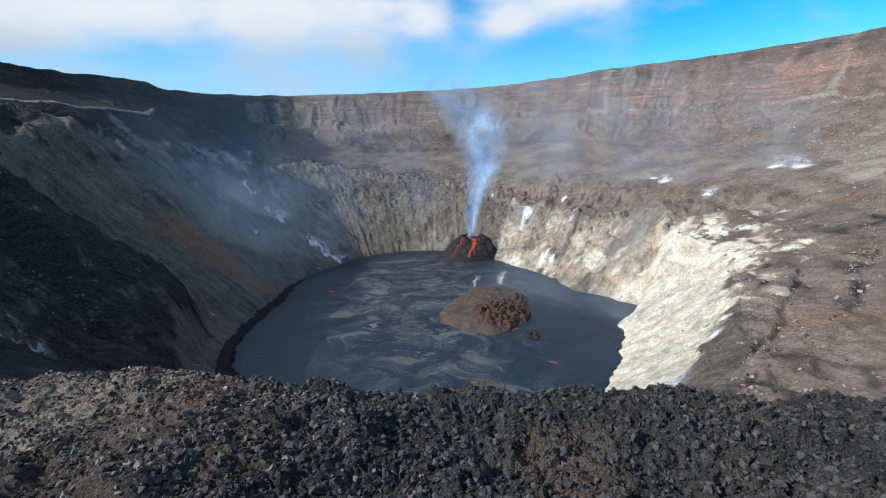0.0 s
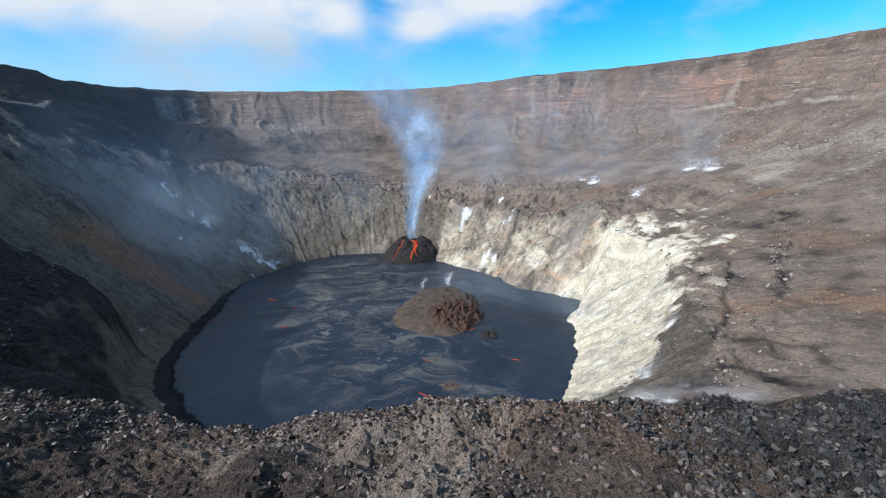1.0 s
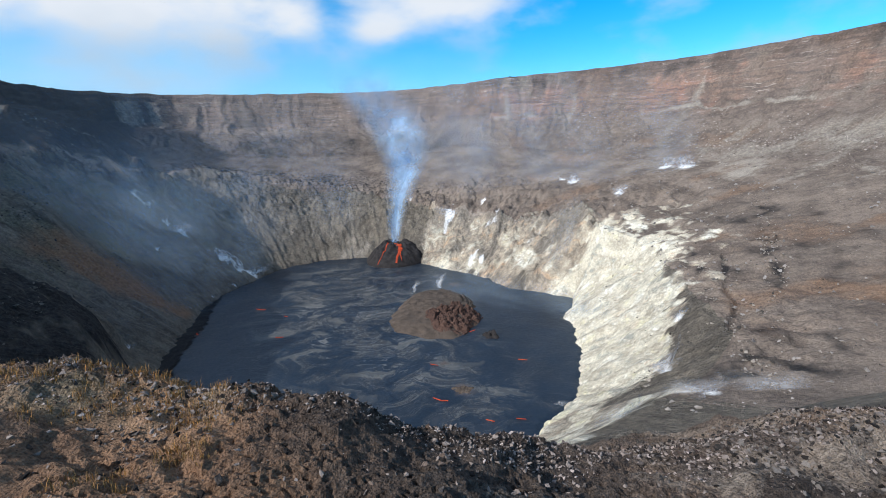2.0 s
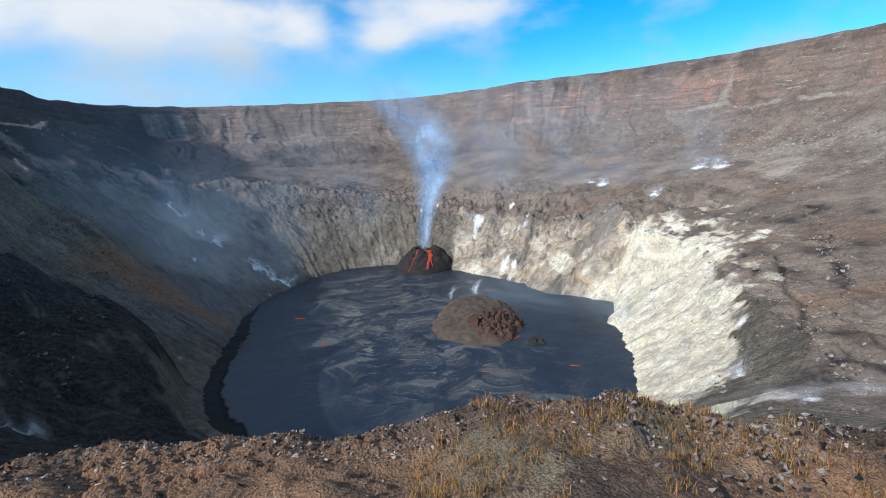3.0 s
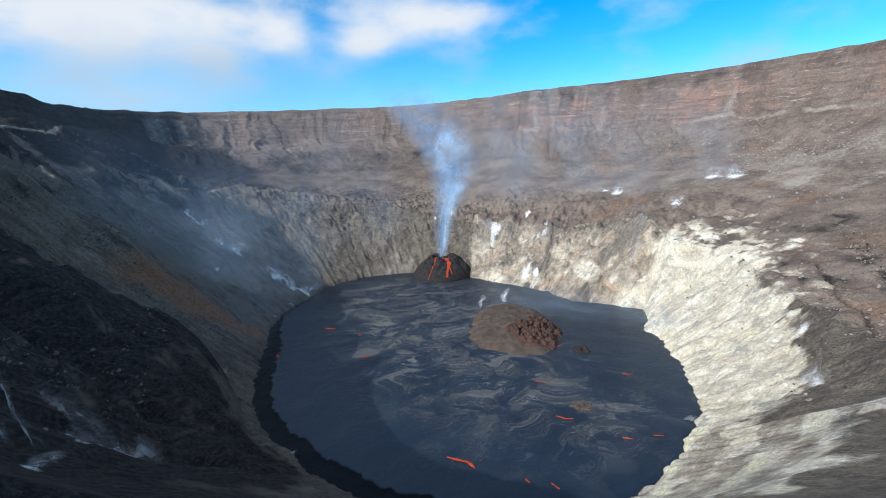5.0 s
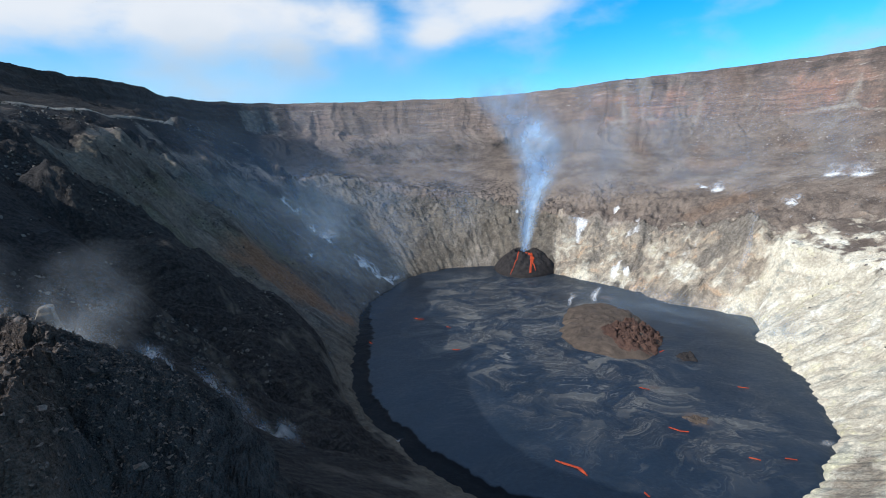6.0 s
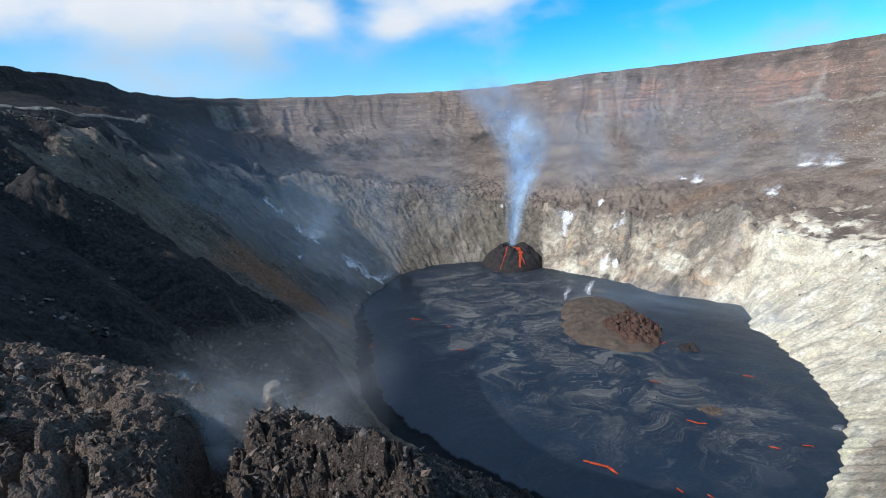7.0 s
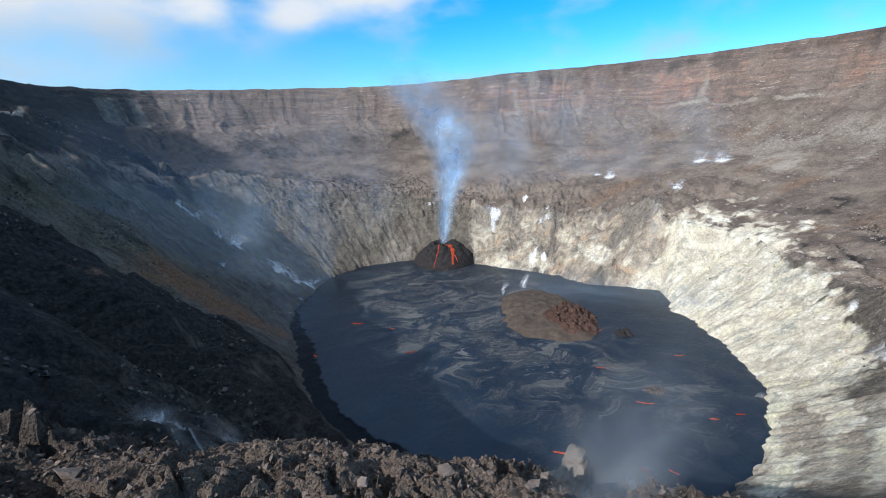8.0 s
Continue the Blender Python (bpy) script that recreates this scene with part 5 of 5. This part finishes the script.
heap("talus_boulders", scatter(26000, 18, (330, 860, 250, 1100), (1.0, 4.2),
     lambda x, y, u: (height(x, y) > 150) & (height(x, y) < 290) & (polar_of(x, y)[1] > around(R2, polar_of(x, y)[0]) - 60) & (u < 0.02 + 0.6 * (vnoise(x / 50, y / 50, 68) + 0.4 * vnoise(x / 15, y / 15, 69) > 0.15))), plain_rock("talus_block", (0.15, 0.122, 0.105), (0.4, 0.345, 0.3), 3, per_object=0.6),
     "pale boulders at the foot of the caldera cliff", 19)

pinnacle_mat = lone_rock("pinnacle_stone", (0.07, 0.06, 0.053), (0.2, 0.175, 0.15), 0.6)
# rock pinnacle on the spur
pinnacle = thing("rock_pinnacle", "upright pale-brown rock pinnacle standing on the spur", "rock", (-239.5, 122.5, float(height(-239.5, 122.5)[0]) - 1.5))


def pinnacle_mesh():
    zz = np.linspace(0, 1, 20)
    ang = np.radians(np.arange(0, 360, 20))
    A, Z = np.meshgrid(ang, zz, indexing="ij")
    w = 0.85 + 2.0 * (1 - Z) ** 2.0
    w = w * (1 - smooth(0.93, 1.0, Z) * 0.95)
    w = w * (1 + 0.2 * vnoise(A * 1.1, np.floor(Z * 5), 3) + 0.14 * vnoise(A * 3, Z * 9, 4) + 0.2 * np.cos(4 * A + 1) * 0.5)
    return grid_mesh("pinnacle_rock", np.stack([w * np.cos(A) + 0.9 * Z, w * np.sin(A) * 1.15, Z * 5.1], -1), pinnacle_mat, closed=True, flat=True)


part("pinnacle_rock", pinnacle_mesh(), pinnacle)


# ---------------------------------------------------------------- dry grass on the knoll
def grass(count, seed):
    rng = np.random.RandomState(seed)
    x, y = rng.uniform(-125, -62, count), rng.uniform(24, 70, count)
    jitter = 0.9 * vnoise(x / 6, y / 6, 108)
    ok = on_top(x, y, -101, -94.5, 5) & (x + 3 * jitter > -99) & ((x + 4 * jitter < -79) | ((rng.uniform(0, 1, count) < 0.1) & (x < -72))) & (vnoise(x / 6, y / 6, 103) + 0.6 * vnoise(x / 2, y / 2, 104) > 0.0)
    x, y = x[ok], y[ok]
    z = height(x, y)
    V, F, b = [], [], 0
    for px, py, pz in zip(x, y, z):
        tall = rng.uniform(0.2, 0.75) ** 1.2
        for _ in range(11):
            t, lean = rng.uniform(0, 6.28), rng.uniform(0.15, 0.7)
            ox, oy = px + rng.normal(0, 0.16), py + rng.normal(0, 0.16)
            h = tall * rng.uniform(0.6, 1.1)
            dx, dy, wx, wy = math.cos(t) * lean * h, math.sin(t) * lean * h, -math.sin(t) * 0.013, math.cos(t) * 0.013
            V += [(ox - wx, oy - wy, pz - 0.05), (ox + wx, oy + wy, pz - 0.05), (ox + 0.4 * dx + wx, oy + 0.4 * dy + wy, pz + 0.6 * h),
                  (ox + 0.4 * dx - wx, oy + 0.4 * dy - wy, pz + 0.6 * h), (ox + dx, oy + dy, pz + h)]
            F += [(b, b + 1, b + 2, b + 3), (b + 3, b + 2, b + 4)]
            b += 5
    return tagged(new("dry_grass", list_mesh("dry_grass", V, F, grass_mat)), "tufts of dry golden and olive grass on the knoll", "grass", kind="stuff")


grass(12000, 4)


# ---------------------------------------------------------------- steam and volcanic gas
def vapour(name, label, place, line, widths, dens, material, seed, turns=(0, 60, 120), rows=48, group="", category="steam", swell=0.3):
    """A plume: bent, billowing sheets that share one middle line. line rows are x, y, z offsets from its foot."""
    ob = thing(name, label, category, place, group)
    pts = np.array(line, float)
    t = np.linspace(0, len(pts) - 1, rows)
    k = np.arange(len(pts))
    mid = np.stack([np.interp(t, k, pts[:, i]) for i in range(3)], -1)
    for i in range(3):
        mid[:, i] = np.convolve(np.pad(mid[:, i], 4, "edge"), np.ones(9) / 9, "valid")
    w, d = np.interp(t, k, widths), np.interp(t, k, dens)
    v = np.linspace(-1, 1, 25)
    for j, deg in enumerate(turns):
        c, s = math.cos(radians(deg)), math.sin(radians(deg))
        across = v[None, :] * w[:, None]
        bulge = swell * w[:, None] * vnoise(v[None, :] * 1.5 + seed + t[:, None] * 0, t[:, None] * 0.9 + 7 * j, 5)
        X = mid[:, :1] + c * across - s * bulge
        Y = mid[:, 1:2] + s * across + c * bulge
        Z = mid[:, 2:] + 0.5 * swell * w[:, None] * vnoise(v[None, :] * 2 + j, t[:, None] * 1.3 + seed, 6)
        edge = (1 - v[None, :] ** 2) ** 2.6
        wisps = 0.72 + 0.4 * fbm(v[None, :] * 1.7 + 9 * j + t[:, None] * 0, t[:, None] * 1.5 + seed, 4, 44)
        density = d[:, None] * edge * np.clip(wisps, 0, 1.4)
        sheet = part("vapour_sheet", grid_mesh("vapour_sheet", np.stack([X, Y, Z], -1), material, dict(thickness=density)), ob)
        sheet.visible_shadow = False
    return ob


vapour("gas_plume", "blue-white volcanic gas rising from the vent cone", (43, 823, 30), [(0, 0, 0), (2, 0, 30), (8, 2, 65), (20, 4, 105), (28, 6, 145), (22, 8, 185), (2, 8, 225), (-22, 8, 262), (-40, 8, 300)],
       [10, 17, 24, 40, 56, 62, 78, 92, 100], [0.5, 0.5, 0.45, 0.5, 0.6, 0.5, 0.42, 0.28, 0.0], gas_mat, 2, (0, 28, -28), 90, category="gas plume")
for i, (vx, vy, vz, vh) in enumerate(VENTS_LEFT + VENTS_RIGHT):
    lean = 0.9 * math.sin(i * 2.4) * vh
    vapour("steam_puff", "small white steam puff rising from a fumarole", (vx, vy, float(height(vx, vy)[0]) - 1), [(0, 0, 0), (0.3 * lean, 0, 0.2 * vh), (0.8 * lean, 0, 0.45 * vh), (1.4 * lean, 0, 0.75 * vh)],
           [0.6 * vh, 0.9 * vh, 1.0 * vh, 0.9 * vh], [0.75, 0.7, 0.4, 0.0], steam_mat, i * 3.1, (15, -15), 20, "fumarole steam")
for x, y, s in ((36, 612, 13), (72, 618, 15)):
    vapour("steam_puff", "white steam puff at the island's edge", (x, y, 3), [(0, 0, 0), (-0.2 * s, 0, 0.5 * s), (0.3 * s, 0, s), (0.5 * s, 0, 1.5 * s)], [0.4 * s, 0.5 * s, 0.6 * s, 0.4 * s], [0.9, 0.8, 0.5, 0], steam_mat, x, (0, 70), 20, "island steam")
# fumes out of the clefts of the spur
for x, y, z, s, d, turns in ((-243, 115, 177, 10, 0.95, (-2, -14)), (-235, 121, 173, 12, 0.9, (-10, -3))):
    vapour("fume_cloud", "shaded grey fume drifting out of a cleft in the spur", (x, y, z), [(0, 0, 0), (-0.15 * s, 0, 0.35 * s), (0.1 * s, 0, 0.75 * s), (0.2 * s, 0, 1.15 * s), (0.35 * s, 0.1 * s, 1.6 * s)],
           [0.6 * s, 0.8 * s, 0.85 * s, 0.8 * s, 0.7 * s], [0.0, d, 0.55 * d, 0.18 * d, 0], fume_mat, x, turns, 30, "fumes on the spur", swell=0.05)


def fume_line(line, tall, dens, seed):
    """Fume that creeps along the ground: two low ragged curtains over a line of the plan."""
    ob = thing("ground_fume", "low white fume creeping along the dark slope", "steam", (0, 0, 0), "fumes on the slope")
    pts = np.array(line, float)
    t = np.linspace(0, len(pts) - 1, 60)
    k = np.arange(len(pts))
    px, py = np.interp(t, k, pts[:, 0]), np.interp(t, k, pts[:, 1])
    h = np.linspace(0, 1, 12)
    for j in (0, 1):
        off = 5 * j
        X = px[:, None] + off + 3 * vnoise(t[:, None] * 2 + h[None, :], h[None, :] + seed, 5 + j) * h[None, :]
        Y = py[:, None] + off + 2 * h[None, :] + 0 * t[:, None]
        high = tall * (0.45 + 0.55 * (0.5 + 0.5 * vnoise(t * 2.3 + seed, t * 0, 8 + j)))
        Z = height(X.ravel(), Y.ravel()).reshape(X.shape) * 1.0 + 0.2 + h[None, :] * high[:, None]
        ends = smooth(0, 0.25, t / t[-1]) * (1 - smooth(0.75, 1, t / t[-1]))
        density = dens * ends[:, None] * (1 - h[None, :]) ** 2 * smooth(0.0, 0.15, h)[None, :] * np.clip(0.65 + 0.8 * vnoise(t[:, None] * 1.6 + seed, h[None, :] * 2, 9 + j), 0, 1.3)
        sheet = part("vapour_sheet", grid_mesh("vapour_sheet", np.stack([X, Y, Z], -1), steam_mat, dict(thickness=density)), ob)
        sheet.visible_shadow = False


fume_line([(-312, 278), (-298, 262), (-284, 240), (-262, 212)], 15, 1.0, 1)
fume_line([(-290, 278), (-274, 270), (-256, 262), (-240, 254)], 16, 1.0, 2)
fume_line([(70, 195), (92, 176), (110, 165), (130, 158)], 12, 0.5, 4)
fume_line([(20, 180), (45, 175), (62, 186), (76, 200)], 14, 0.35, 5)
fume_line([(120, 262), (134, 252), (150, 262), (168, 285)], 10, 0.5, 6)


def drift(label, a, b, low, tall, dens, seed, deep=40, layers=1, steep=1.0, material=haze_mat):
    """Thin gas adrift between two points of the plan: a few wide, softly torn veils behind one another."""
    ob = thing("gas_veil", label, "gas haze", (a[0], a[1], low), "drifting gas")
    u, v = np.meshgrid(np.linspace(0, 1, 40), np.linspace(0, 1, 24), indexing="ij")
    wide, high = b[0] - a[0], b[1] - a[1]
    size = math.hypot(wide, high)
    for j in range(layers):
        push = deep * (j - 0.5 * (layers - 1)) + 0.5 * deep * fbm(u * 2 + seed, v * 2 + 5 * j, 3, 131)
        X, Y = u * wide - high / size * push, u * high + wide / size * push
        soft = (4 * u * (1 - u)) ** 1.3 * smooth(0, 0.25, v) * (1 - smooth(0.35, 1.0, v)) ** steep
        torn = np.clip(0.75 + 0.45 * fbm(u * size / 110 + seed, v * tall / 110 + 3 * j + 0.5 * u, 4, 132), 0, 1.5)
        sheet = part("vapour_sheet", grid_mesh("vapour_sheet", np.stack([X, Y, v * tall], -1), material, dict(thickness=dens * soft * torn)), ob)
        sheet.visible_shadow = False


BLUE = "thin bluish volcanic gas drifting over the crater"
drift(BLUE, (-460, 560), (60, 960), 10, 380, 0.22, 1)
drift(BLUE, (-330, 380), (-120, 800), 0, 260, 0.13, 4)
drift(BLUE, (60, 860), (420, 800), 90, 300, 0.3, 2)
drift(BLUE, (230, 820), (520, 640), 100, 260, 0.2, 3)
drift("blue-grey gas lying over the edge of the lava lake", (40, 640), (215, 380), -6, 60, 0.17, 5, 22)
drift("whitish fume drifting off the sulfur-stained wall", (150, 470), (290, 620), 20, 150, 0.22, 6, 18, 1, 1.0, steam_mat)

# ---------------------------------------------------------------- shrubs on the far rim
leaf_mat = plain_rock("shrub_leaf", (0.03, 0.04, 0.02), (0.07, 0.085, 0.04), 1.0)


def shrub(x, y, size, seed):
    z = float(height(x, y)[0])
    ob = thing("rim_shrub", "dark green low shrub on the caldera rim", "shrub", (x, y, z - 0.3), "shrubs on the rim")
    rng, V, F = np.random.RandomState(seed), [], []
    for _ in range(140):
        p = rng.normal(0, 1, 3)
        p = p / np.linalg.norm(p) * size * rng.uniform(0.5, 1.0) * (1.5, 1, 0.7)
        p[2] = abs(p[2]) + 0.3 * size
        d, e = rng.normal(0, 0.22 * size, 3), rng.normal(0, 0.22 * size, 3)
        b = len(V)
        V += [tuple(p), tuple(p + d), tuple(p + d + e), tuple(p + e)]
        F.append((b, b + 1, b + 2, b + 3))
    part("leaves", list_mesh("leaves", V, F, leaf_mat), ob)
    stem = []
    for k in range(6):
        stem += [(0.12 * size * math.cos(k), 0.12 * size * math.sin(k), 0), (0.05 * size * math.cos(k), 0.05 * size * math.sin(k), 0.9 * size)]
    part("stem", list_mesh("stem", stem, [(2 * k, (2 * k + 2) % 12, (2 * k + 3) % 12, 2 * k + 1) for k in range(6)], clinker_mat), ob)


for x, y, size, seed in ((388, 1134, 2.6, 1), (396, 1130, 1.8, 2), (372, 1142, 1.6, 3), (575, 1052, 1.8, 4), (330, 1165, 1.4, 5)):
    shrub(x, y, size, seed)

# ---------------------------------------------------------------- blocks on the island's rubble and round the cone's mouth
island_block_mat = lone_rock("island_block", (0.05, 0.03, 0.024), (0.15, 0.088, 0.064), 3.0)
spatter_block_mat = lone_rock("spatter_block", (0.014, 0.013, 0.014), (0.05, 0.043, 0.04), 3.0)


def set_blocks(count, seed, material, parent, spot, surface, size):
    """Blocks of rock that lie on a heap, each an object of its own."""
    rng = random.Random(seed)
    shapes = [list_mesh("block", v.tolist(), f.tolist(), material) for v, f in SHAPES[:6]]
    for _ in range(count):
        ang, rad = spot(rng)
        x, y = rad * math.cos(ang), rad * math.sin(ang)
        s = rng.uniform(*size)
        z = float(surface(np.array([x]), np.array([y]))[0])
        ob = part("block", shapes[rng.randrange(6)], parent)
        ob.matrix_basis = Matrix.LocRotScale((x, y, z + 0.15 * s), Euler((rng.gauss(0, 0.5), rng.gauss(0, 0.5), rng.uniform(0, 6.28))), (s, s, 0.8 * s))


def on_rubble(x, y):
    ang = np.arctan2(y, x)
    return rubble_top(np.clip(1 - np.hypot(x, y) / rubble_outline(ang), 0, 1), ang, x, y)


set_blocks(60, 31, island_block_mat, rub, lambda rng: (rng.uniform(0, 6.28), 31 * rng.random() ** 0.6), on_rubble, (1.2, 3.6))
set_blocks(26, 32, spatter_block_mat, vent_cone, lambda rng: (rng.uniform(0, 6.28), rng.uniform(13, 24)), on_cone, (2.0, 5.0))

# ---------------------------------------------------------------- single stones of the near rim
STONES = []
for k, (v, f) in enumerate(SHAPES):
    STONES.append([list_mesh("rock", v.tolist(), f.tolist(), m) for m in (lone_clinker_mat, lone_brown_mat, lone_spur_mat)])
    for me in STONES[-1]:
        me.polygons.foreach_set("use_smooth", np.zeros(len(me.polygons), bool))


def lay_stones(spots, which, seed):
    rng = random.Random(seed)
    zs = height(spots[:, 0], spots[:, 1])
    for (x, y, s), z in zip(spots, zs):
        ob = part("rock", STONES[rng.randrange(len(STONES))][which], near_rim)
        ob.matrix_basis = Matrix.LocRotScale((x, y, z + 0.15 * s), Euler((rng.gauss(0, 0.4), rng.gauss(0, 0.4), rng.uniform(0, 6.28))), (s, s, s * rng.uniform(0.7, 1.0)))


lay_stones(scatter(1400, 21, (-45, 40, 8, 46), (0.35, 0.8), lambda x, y, u: on_top(x, y, -89.5, -84, 12))[:130], 0, 1)
lay_stones(scatter(1800, 22, (-75, -15, 20, 68), (0.35, 0.8), lambda x, y, u: on_top(x, y, -95.5, -89.8, 8))[:110], 1, 2)
lay_stones(scatter(1400, 23, (-290, -215, 80, 140), (0.7, 1.5), lambda x, y, u: on_top(x, y, -124, -113, 12))[:90], 2, 3)
